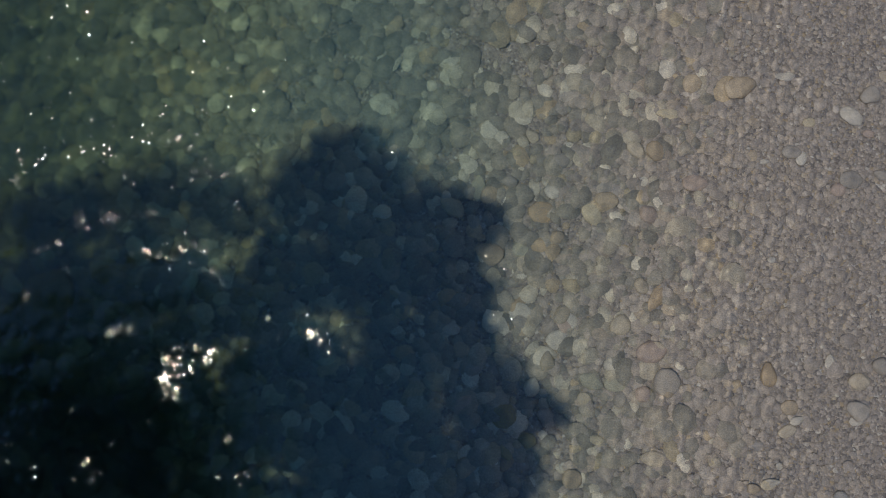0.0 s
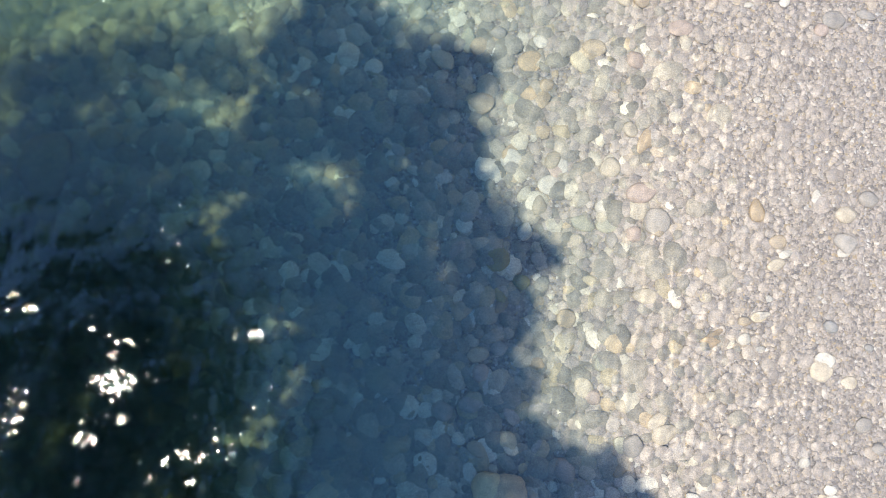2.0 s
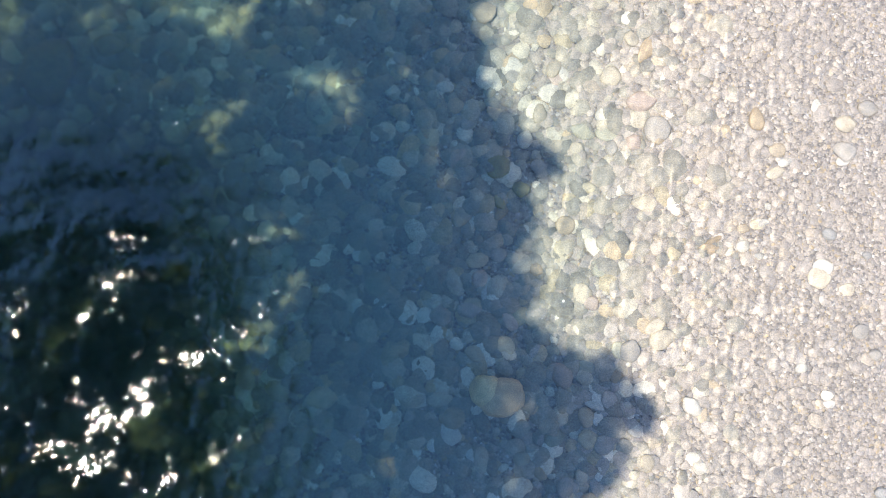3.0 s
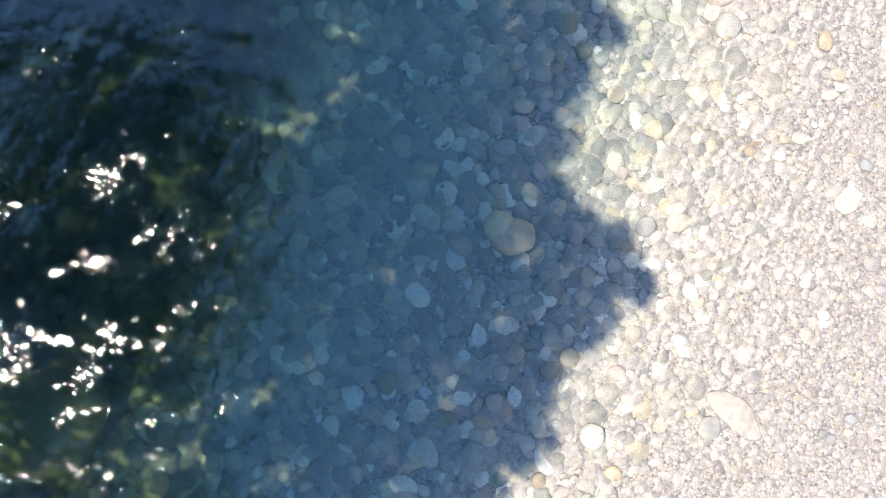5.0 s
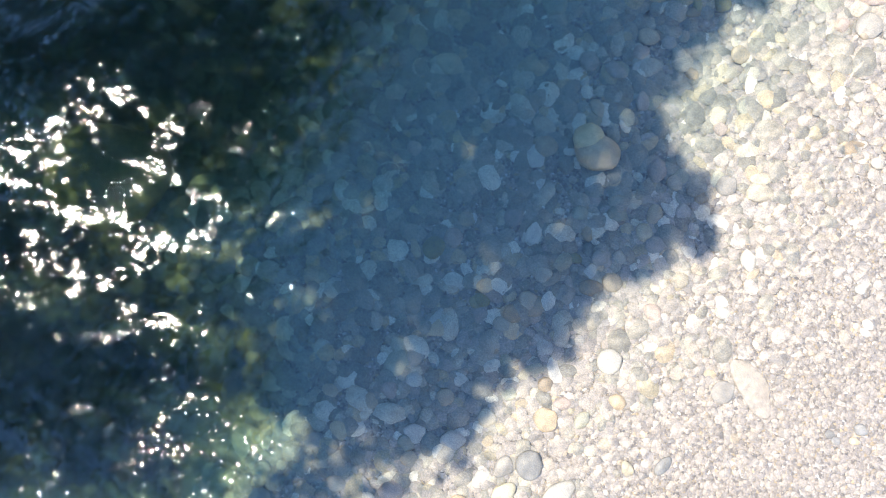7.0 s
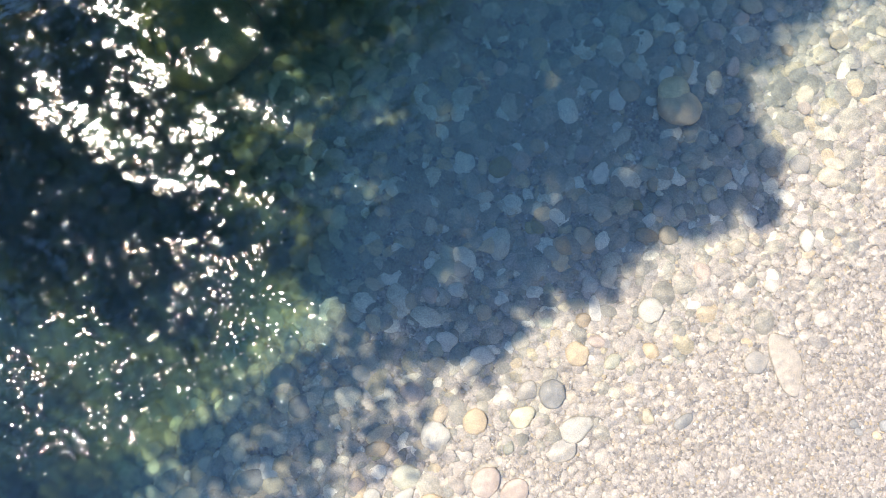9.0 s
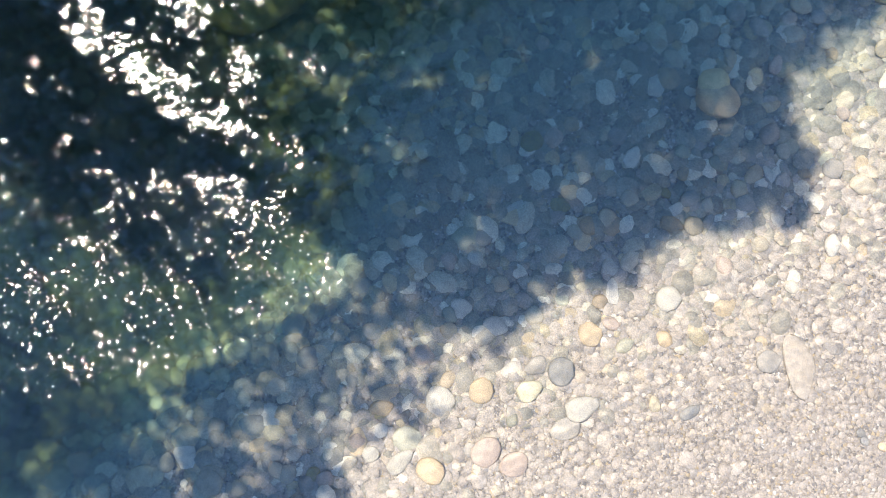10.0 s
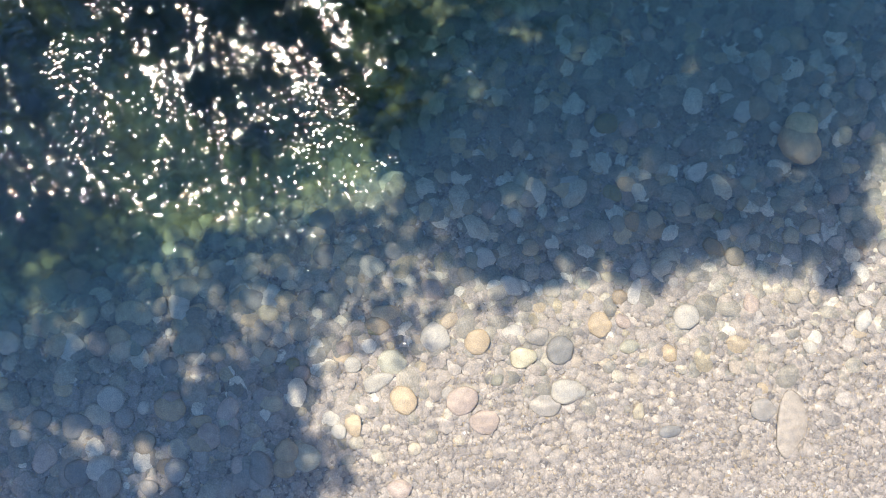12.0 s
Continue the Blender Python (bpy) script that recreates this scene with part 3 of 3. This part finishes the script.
mossy_boulder(-5.8, -10.55, 2.5, 2.1, 1.1, 30, 61)
mossy_boulder(-2.5, -12.4, 1.2, 0.95, 0.3, 80, 62)
mossy_boulder(-6.7, -0.2, 1.3, 1.0, 0.5, 70, 63)


# gravel and cobbles past counting, as joined meshes
def scatter(name, count, pick, mat, label, category, seed, rough=False, smooth_faces=0.0, rise=0.18, rounded=False):
    rng = np.random.default_rng(seed)
    shapes = []
    for k in range(24):
        bm = pebble_template(seed * 100 + k, False, rough, rounded)
        bm.verts.ensure_lookup_table()
        bm.verts.index_update()
        shapes.append((np.array([v.co[:] for v in bm.verts]), [[v.index for v in f.verts] for f in bm.faces]))
        bm.free()
    x, y, size = pick(rng, count)
    n = len(x)
    nv = len(shapes[0][0])
    which = rng.integers(0, 24, n)
    long, flat = rng.uniform(0.9, 1.45, n), rng.uniform(0.15, 0.30, n) * (1.5 if rounded else 1.0)
    turn, lean, lean2 = rng.uniform(0, 2 * np.pi, n), rng.normal(0, 0.14, n), rng.normal(0, 0.14, n)
    co = np.stack([s[0] for s in shapes])[which]
    half = size / 2
    co = co * np.stack([half * long, half / long ** 0.5, half * flat * 1.2], -1)[:, None, :]
    co[:, :, 2] += co[:, :, 0] * lean[:, None] + co[:, :, 1] * lean2[:, None]
    cs, sn = np.cos(turn)[:, None], np.sin(turn)[:, None]
    px = co[:, :, 0] * cs - co[:, :, 1] * sn + x[:, None]
    py = co[:, :, 0] * sn + co[:, :, 1] * cs + y[:, None]
    pz = co[:, :, 2] + (bed(x, y) + rise * half + rng.uniform(0, 0.012, n))[:, None]
    least = min(len(s[1]) for s in shapes)
    faces = np.array([s[1][:least] for s in shapes])[which] + (np.arange(n) * nv)[:, None, None]
    me = bpy.data.meshes.new(name)
    verts = np.stack([px, py, pz], -1).reshape(-1, 3).astype(np.float32)
    loops = faces.reshape(-1).astype(np.int32)
    me.vertices.add(len(verts))
    me.vertices.foreach_set("co", verts.ravel())
    me.loops.add(len(loops))
    me.loops.foreach_set("vertex_index", loops)
    sides = faces.shape[2]
    me.polygons.add(len(loops) // sides)
    me.polygons.foreach_set("loop_start", np.arange(0, len(loops), sides, dtype=np.int32))
    me.update(calc_edges=True)
    if smooth_faces:
        # normals bent upward, so the rims are shaded lighter than their shape gives
        me.shade_smooth()
        soft_normals = co.reshape(-1, 3) * 0.0
        soft_normals[:, :2] = (np.stack([px - x[:, None], py - y[:, None]], -1) / half[:, None, None]).reshape(-1, 2) * smooth_faces
        soft_normals[:, 2] = 1.0
        soft_normals /= np.linalg.norm(soft_normals, axis=1)[:, None]
        me.normals_split_custom_set_from_vertices(soft_normals.tolist())
    me.materials.append(mat)
    o = new(name, me)
    o.cycles.is_caustics_receiver = True
    return tagged(o, label, category, kind="stuff")


def shallow_pick(rng, count):
    x, y = rng.uniform(0.5, 8.3, count), rng.uniform(-19.5, 5.0, count)
    s = shore(y) - 2.4 - x
    keep = rng.uniform(0, 1, count) < smooth(5.4, 3.2, s)
    x, y, s = x[keep], y[keep], s[keep]
    size = np.clip(np.exp(rng.normal(np.log(0.063 + 0.022 * np.clip(s, 0, 4)), 0.42, len(x))), 0.035, 0.30)
    return x, y, size


def deep_pick(rng, count):
    x, y = rng.uniform(-8.3, 4.8, count), rng.uniform(-19.5, 5.0, count)
    s = shore(y) - 2.4 - x
    keep = rng.uniform(0, 1, count) < smooth(1.2, 3.6, s)
    x, y, s = x[keep], y[keep], s[keep]
    size = np.clip(np.exp(rng.normal(np.log(0.165 + 0.016 * np.clip(s - 2, 0, 6)), 0.36, len(x))), 0.06, 0.45)
    return x, y, size


scatter("gravel", 24000, shallow_pick, GRAVEL, "pinkish grey mixed river gravel in thin water", "gravel", 5, False, 0.55)


def grit_pick(rng, count):
    x, y = rng.uniform(1.0, 8.3, count), rng.uniform(-19.5, 5.0, count)
    s = shore(y) - 2.4 - x
    keep = rng.uniform(0, 1, count) < smooth(5.0, 2.0, s)
    x, y = x[keep], y[keep]
    return x, y, rng.uniform(0.025, 0.055, len(x))


scatter("grit", 28000, grit_pick, GRAVEL, "coarse angular grit between the river gravel", "grit", 7, True)
scatter("cobbles", 12500, deep_pick, COBBLE, "grey and olive river cobbles under clear water", "cobbles", 6, False, 0.75, 0.12, True)


# ---- trees on the bank, whose shade and mirror image lie on the water ----
def part(name, bm, mat, parent, label=""):
    me = bpy.data.meshes.new(name)
    bm.to_mesh(me)
    bm.free()
    me.shade_smooth()
    me.materials.append(mat)
    o = new(name, me)
    o.parent = parent
    if label:
        o["label"] = label
    return o


def tube(bm, points, radii, sides=8):
    rings = []
    for i, p in enumerate(points):
        d = (points[min(i + 1, len(points) - 1)] - points[max(i - 1, 0)]).normalized()
        u = d.orthogonal().normalized()
        w = d.cross(u)
        rings.append([bm.verts.new(p + (u * math.cos(a) + w * math.sin(a)) * radii[i]) for a in (2 * math.pi * k / sides for k in range(sides))])
    for a, b2_ in zip(rings, rings[1:]):
        for k in range(sides):
            bm.faces.new((a[k], a[(k + 1) % sides], b2_[(k + 1) % sides], b2_[k]))
    bm.faces.new(rings[-1])


def crown_mesh(lobes, rng, density, airy):
    """Leaves as small folded blades, loosely clustered in rounded lobes with a ragged rim."""
    centres, normals = [], []
    for x, y, z, r in lobes:
        n = int((density if z > 13.2 else 0.5 * density) * r * r)
        d = rng.normal(size=(n, 3))
        d /= np.linalg.norm(d, axis=1)[:, None]
        knots, spread = (70, 0.5) if z > 13.2 else (36, 0.36)
        if airy:
            knots, spread = 220, 0.3
        clump = rng.normal(size=(knots, 3))
        clump /= np.linalg.norm(clump, axis=1)[:, None]
        clump *= rng.uniform(0.2, 1.0, knots)[:, None]
        at = clump[rng.integers(0, knots, n)] * 0.82 + d * rng.uniform(0.0, spread, n)[:, None]
        centres.append(np.array([x, y, z]) + at * r * np.array([1, 1, 0.85]))
        normals.append(d)
    c, d = np.concatenate(centres), np.concatenate(normals)
    n = len(c)
    up = np.cross(d, rng.normal(size=(n, 3)))
    up /= np.linalg.norm(up, axis=1)[:, None]
    side = np.cross(d, up)
    long = rng.uniform(0.09, 0.17, n)[:, None]
    wide = long * 0.55
    fold = d * wide * 0.35
    v = np.stack([c - up * long, c + side * wide + fold, c + up * long, c - side * wide + fold], 1).reshape(-1, 3)
    i = np.arange(n)[:, None] * 4
    tri = np.concatenate([i + np.array([[0, 1, 2]]), i + np.array([[0, 2, 3]])], 1).reshape(-1, 3)
    me = bpy.data.meshes.new("crown")
    me.vertices.add(len(v))
    me.vertices.foreach_set("co", v.astype(np.float32).ravel())
    me.loops.add(tri.size)
    me.loops.foreach_set("vertex_index", tri.astype(np.int32).ravel())
    me.polygons.add(len(tri))
    me.polygons.foreach_set("loop_start", np.arange(0, tri.size, 3, dtype=np.int32))
    me.update(calc_edges=True)
    me.materials.append(LEAF)
    return me


def tree(base, fork, lobes, seed, label, density, airy=False):
    rng = np.random.default_rng(seed)
    x, y = base
    z0 = float(bed(x, y)) - 0.15
    root = new("tree")
    root.location = (x, y, z0)
    tagged(root, label, "tree", "riverside trees")
    bpy.context.view_layer.update()
    foot = Vector((0, 0, 0))
    top = Vector(fork) - Vector((x, y, z0))
    bm = bmesh.new()
    pts = [foot.lerp(top, k / 7) + Vector((0.25 * math.sin(k * 1.1 + seed), 0.2 * math.sin(k * 0.9), 0)) * (k > 0) for k in range(8)]
    tube(bm, pts, [0.42, 0.34, 0.31, 0.28, 0.26, 0.23, 0.20, 0.16], 12)
    part("trunk", bm, BARK, root)
    for lx, ly, lz, r in lobes:
        end = Vector((lx, ly, lz)) - Vector((x, y, z0))
        k = min(max((end.z * 0.55) / top.z, 0.25), 1.0) * 7
        i = min(int(k), 6)
        start = pts[i].lerp(pts[i + 1], k - i)
        way = end - start
        bend = Vector((0, 0, -0.12 * way.length))
        limb = [start + way * f + bend * math.sin(math.pi * f) for f in (0, 0.25, 0.5, 0.75, 1.0)]
        bm = bmesh.new()
        tube(bm, limb, [0.06, 0.042, 0.03, 0.02, 0.01], 6)
        part("limb", bm, BARK, root)
    me = crown_mesh(lobes, rng, density, airy)
    me.transform(Matrix.Translation((-x, -y, -z0)))
    o = new("crown", me)
    o.parent = root
    o["label"] = "ragged dense green leaves"
    return root


THIN_LOBES = [
    (-8.2, -15.2, 15.0, 1.10), (-7.7, -16.2, 15.0, 1.00), (-8.7, -16.4, 14.5, 1.00),
    (-7.3, -15.2, 15.5, 0.90), (-8.6, -15.5, 14.6, 1.00), (-13.1, -12.2, 13.5, 1.20), (-13.8, -12.7, 13.5, 1.20),
    (-13.2, -13.0, 13.6, 1.10), (-8.3, -18.1, 15.0, 0.90), (-8.5, -17.1, 14.6, 0.80), (-8.8, -18.5, 14.0, 0.90),
    (-7.7, -17.0, 15.5, 0.80), (-8.6, -19.5, 14.2, 0.80), (-8.2, -16.6, 15.0, 0.80), (-6.7, -18.4, 16.5, 0.80),
    (-6.3, -17.6, 17.0, 0.70), (-6.5, -18.1, 17.0, 0.80), (-6.2, -17.1, 17.0, 0.60), (-6.1, -18.1, 17.0, 0.70),
    (-6.6, -17.3, 16.8, 0.70), (-5.9, -18.8, 17.5, 0.70),
    (-8.1, -13.9, 16.0, 0.80), (-7.5, -13.4, 16.0, 0.70), (-8.0, -14.6, 16.0, 0.60), (-8.7, -14.4, 16.0, 0.80), (-9.0, -15.2, 16.0, 0.80)]
LOW_INNER_LOBES = [
    (-9.9, -17.9, 13.0, 0.50), (-10.0, -16.5, 12.5, 0.45), (-9.4, -15.9, 13.5, 0.40), (-10.6, -19.0, 12.0, 0.60),
    (-10.1, -13.2, 12.0, 1.00), (-10.6, -15.0, 12.0, 1.00), (-8.8, -17.5, 14.0, 0.50),
    (-11.0, -16.8, 12.0, 1.00), (-11.4, -15.1, 11.0, 1.00), (-10.9, -13.1, 11.0, 0.80),
    (-12.2, -11.5, 9.0, 0.90), (-12.6, -13.5, 10.0, 1.00), (-12.3, -15.4, 10.0, 1.00), (-11.8, -17.3, 10.0, 1.00),
    (-12.8, -16.4, 9.0, 1.00), (-12.7, -18.4, 9.0, 1.00), (-11.5, -19.2, 10.0, 1.00), (-10.2, -14.5, 12.5, 0.70),
    (-9.1, -18.6, 13.5, 0.50)]
LOW_OUTER_LOBES = [
    (-11.6, -16.6, 11.0, 0.90), (-12.1, -13.9, 10.5, 0.90), (-11.5, -15.9, 10.5, 0.80),
    (-12.9, -14.4, 9.5, 0.90), (-11.6, -13.9, 11.5, 0.70), (-10.8, -20.6, 11.0, 1.00), (-12.2, -20.7, 10.0, 1.00),
    (-10.8, -15.6, 11.5, 0.80), (-8.4, -17.4, 14.5, 0.50), (-12.2, -12.3, 11.5, 0.70), (-10.0, -15.5, 12.5, 0.60),
    (-11.4, -18.0, 11.0, 0.80), (-11.3, -16.1, 11.5, 0.60), (-9.8, -14.2, 12.8, 0.50),
    (-10.9, -14.0, 11.8, 0.50)]
LOW_LOBES = LOW_INNER_LOBES + LOW_OUTER_LOBES
NORTH_FRONT_LOBES = [
    (-10.9, -0.1, 16.5, 0.40), (-11.4, -0.1, 16.3, 0.30), (-11.5, -0.8, 16.0, 0.75), (-10.8, -0.9, 16.5, 1.00), (-9.9, -1.7, 17.0, 1.05),
    (-9.0, -1.4, 17.0, 0.40), (-9.6, -2.9, 17.0, 0.90), (-9.6, -3.8, 17.5, 0.75), (-8.9, -4.5, 17.5, 0.75),
    (-8.3, -4.6, 17.5, 0.40), (-9.3, -5.6, 17.5, 1.00), (-9.4, -6.8, 17.5, 1.00), (-9.3, -1.8, 14.0, 1.20),
    (-9.1, -3.4, 14.5, 1.00), (-9.2, -4.8, 15.0, 0.90), (-9.4, -6.2, 15.0, 1.20), (-9.4, -1.9, 12.5, 0.80)]
NORTH_INNER_LOBES = [
    (-10.2, -3.5, 12.5, 0.90), (-10.2, -5.5, 13.0, 1.10), (-11.0, -2.8, 11.0, 1.00), (-11.0, -4.4, 11.0, 1.20),
    (-11.7, -2.6, 9.0, 1.10), (-11.6, -4.6, 9.0, 1.10), (-11.2, -2.3, 12.5, 0.80), (-11.6, -1.8, 10.5, 0.90),
    (-9.7, -5.1, 14.0, 0.70), (-10.9, -4.3, 12.5, 0.90), (-11.6, -3.8, 10.5, 0.90), (-12.5, -3.5, 8.5, 1.00),
    (-9.8, -4.0, 14.0, 0.50), (-10.2, -4.3, 13.0, 0.60), (-10.6, -5.4, 12.0, 0.90), (-11.8, -5.2, 10.5, 1.00)]
NORTH_OUTER_LOBES = [
    (-11.6, -2.4, 10.0, 0.90), (-10.6, -2.4, 13.3, 0.60), (-9.9, -3.2, 13.3, 0.60), (-10.9, -3.5, 13.3, 0.60),
    (-11.4, -2.3, 13.3, 0.60), (-9.7, -4.5, 13.7, 0.60), (-10.5, -1.5, 13.3, 0.60), (-12.1, -1.1, 9.5, 0.75),
    (-11.3, -1.0, 10.5, 0.60), (-11.3, -3.5, 12.0, 0.50), (-11.3, -1.6, 11.5, 0.60), (-12.1, -0.3, 10.0, 0.60),
    (-9.5, -4.5, 17.3, 0.45), (-9.3, -4.8, 17.3, 0.40), (-10.1, -3.4, 13.0, 0.90), (-8.5, -5.0, 13.0, 0.90),
    (-7.4, -6.8, 13.0, 0.80), (-9.3, -4.2, 13.2, 0.90)]
NORTH_LOBES = NORTH_FRONT_LOBES + NORTH_INNER_LOBES + NORTH_OUTER_LOBES
MIDDLE_FRONT_LOBES = [
    (-8.7, -8.1, 18.0, 0.80), (-7.7, -8.4, 18.0, 0.65), (-7.1, -8.7, 18.0, 0.42), (-8.3, -9.4, 18.0, 1.00),
    (-8.6, -10.5, 17.5, 1.10), (-8.2, -11.5, 17.5, 0.65), (-8.7, -12.2, 17.0, 1.00), (-8.2, -13.1, 17.0, 0.50),
    (-8.8, -13.5, 16.5, 0.80), (-9.5, -13.9, 16.0, 0.90), (-9.0, -7.8, 15.5, 1.40), (-9.0, -9.5, 15.5, 1.30),
    (-9.0, -11.1, 15.0, 1.30), (-9.0, -12.5, 14.5, 1.10), (-10.0, -7.2, 13.5, 1.30), (-9.9, -8.9, 13.5, 1.30),
    (-9.9, -10.5, 13.0, 1.30), (-9.7, -11.9, 12.5, 1.00), (-10.9, -6.3, 11.5, 1.20)]
MIDDLE_INNER_LOBES = [
    (-10.7, -8.0, 11.5, 1.20), (-10.6, -9.7, 11.0, 1.10), (-11.7, -6.6, 9.5, 1.10), (-11.7, -8.4, 9.5, 1.00),
    (-11.8, -9.9, 9.0, 0.90), (-9.8, -6.8, 15.0, 0.90), (-9.8, -8.4, 15.0, 0.90), (-9.6, -10.1, 14.5, 0.90),
    (-9.8, -11.6, 14.5, 0.90), (-10.5, -7.7, 12.5, 0.90), (-10.4, -9.4, 12.5, 0.90), (-10.3, -11.0, 12.0, 0.90),
    (-11.3, -7.0, 10.5, 0.90), (-11.2, -8.8, 10.5, 0.90), (-12.4, -5.5, 8.5, 1.00), (-12.4, -7.5, 8.5, 1.00),
    (-12.5, -9.2, 8.5, 1.00), (-10.5, -5.7, 12.0, 0.90), (-9.7, -13.4, 14.5, 0.80)]
MIDDLE_OUTER_LOBES = [
    (-9.1, -8.6, 17.0, 0.55), (-8.9, -7.4, 16.5, 0.50), (-8.5, -9.1, 17.0, 0.50), (-11.5, -5.8, 10.0, 0.90),
    (-12.2, -7.6, 9.5, 0.90), (-11.3, -10.2, 10.5, 0.90), (-12.4, -10.8, 9.0, 0.90), (-9.9, -13.0, 13.0, 0.70),
    (-10.7, -12.1, 11.5, 0.80), (-10.9, -13.2, 13.3, 0.60), (-9.5, -14.1, 14.1, 0.60), (-10.3, -12.3, 13.3, 0.60),
    (-11.7, -11.4, 13.3, 0.60), (-12.2, -9.3, 9.5, 0.60), (-11.6, -9.1, 10.0, 0.50), (-11.5, -7.5, 10.0, 0.50),
    (-11.5, -11.2, 10.5, 0.50), (-9.4, -6.3, 17.0, 0.42), (-7.3, -8.6, 13.0, 0.70), (-8.4, -7.4, 13.0, 0.80)]
MIDDLE_LOBES = MIDDLE_FRONT_LOBES + MIDDLE_INNER_LOBES + MIDDLE_OUTER_LOBES
SOUTH_LOBES = [
    (-7.2, -18.6, 16.0, 0.80), (-7.6, -21.5, 16.0, 0.90), (-7.4, -17.0, 16.0, 0.50), (-6.8, -17.6, 16.0, 0.50),
    (-8.0, -17.9, 17.0, 0.90), (-7.2, -18.0, 17.5, 0.80), (-6.9, -19.1, 17.5, 1.10), (-8.0, -19.5, 16.5, 1.10),
    (-7.1, -20.8, 17.0, 1.10), (-8.3, -18.3, 15.5, 0.70), (-8.2, -20.8, 15.0, 1.20), (-8.9, -19.6, 13.5, 1.00),
    (-8.8, -21.3, 13.5, 1.10), (-9.9, -20.3, 12.0, 1.10), (-11.0, -18.6, 11.0, 0.80), (-8.1, -20.2, 15.5, 0.90),
    (-7.3, -21.9, 16.5, 1.10), (-8.4, -19.2, 14.5, 0.80), (-6.6, -20.1, 17.5, 0.70), (-9.5, -20.6, 13.0, 0.80),
    (-8.3, -22.0, 14.5, 1.00)]
tree((-14.2, -3.6), (-12.2, -3.4, 12.0), NORTH_LOBES, 11, "tall leafy riverside tree leaning over the stream", 1500)
tree((-14.0, -10.2), (-11.8, -9.8, 12.0), MIDDLE_LOBES, 12, "tall broad riverside tree with outreaching limbs", 1500)
tree((-14.6, -15.6), (-12.6, -15.2, 9.5), LOW_LOBES, 14, "smaller open crowned riverside tree", 570, True)
BACK_LOBES = [
    (-18.6, -6.2, 19.5, 1.7), (-20.4, -6.8, 20.5, 1.8), (-19.0, -4.2, 18.0, 1.6), (-21.0, -4.6, 18.5, 1.7), (-18.2, -8.0, 17.0, 1.6),
    (-20.6, -8.6, 17.2, 1.7), (-18.0, -5.8, 15.8, 1.6), (-20.0, -3.4, 15.0, 1.6), (-17.8, -7.6, 13.6, 1.5), (-19.4, -9.0, 13.8, 1.5), (-18.2, -4.0, 12.6, 1.4), (-18.4, -6.0, 11.0, 1.3)]
back = tree((-20.0, -6.2), (-19.6, -6.2, 14.5), BACK_LOBES, 15, "tall dark tree in the wood behind the bank", 620)
for dx, dy, turn in ((-0.6, -6.4, 70), (0.7, -12.8, 150), (-0.3, -19.4, 230), (0.5, -26.0, 310)):
    copy_thing(back, Matrix.Translation((dx, dy, 0)) @ back.matrix_basis @ pose(0, 0, 0, 0, 0, turn))
TALL_LOBES = [
    (-17.6, -2.4, 24.5, 0.9), (-18.6, -2.2, 25.0, 1.0), (-19.7, -2.4, 25.0, 1.0), (-20.8, -2.6, 24.5, 1.1), (-18.0, -3.6, 24.0, 1.1), (-19.4, -3.8, 24.5, 1.2),
    (-20.8, -4.0, 24.0, 1.2), (-17.8, -4.4, 22.0, 1.3), (-19.8, -4.6, 22.0, 1.4), (-21.2, -3.6, 21.5, 1.3), (-18.6, -3.4, 20.5, 1.2), (-20.2, -4.2, 19.0, 1.3)]
tree((-20.2, -3.0), (-19.6, -3.4, 20.0), TALL_LOBES, 17, "very tall dark tree in the wood behind the bank", 230, True)
tree((-13.2, -19.4), (-10.6, -19.4, 12.0), SOUTH_LOBES, 13, "tall slim riverside tree leaning over the stream", 690)
tree((-12.8, -14.2), (-10.4, -15.0, 12.5), THIN_LOBES, 16, "slender riverside tree with thin airy foliage", 140)
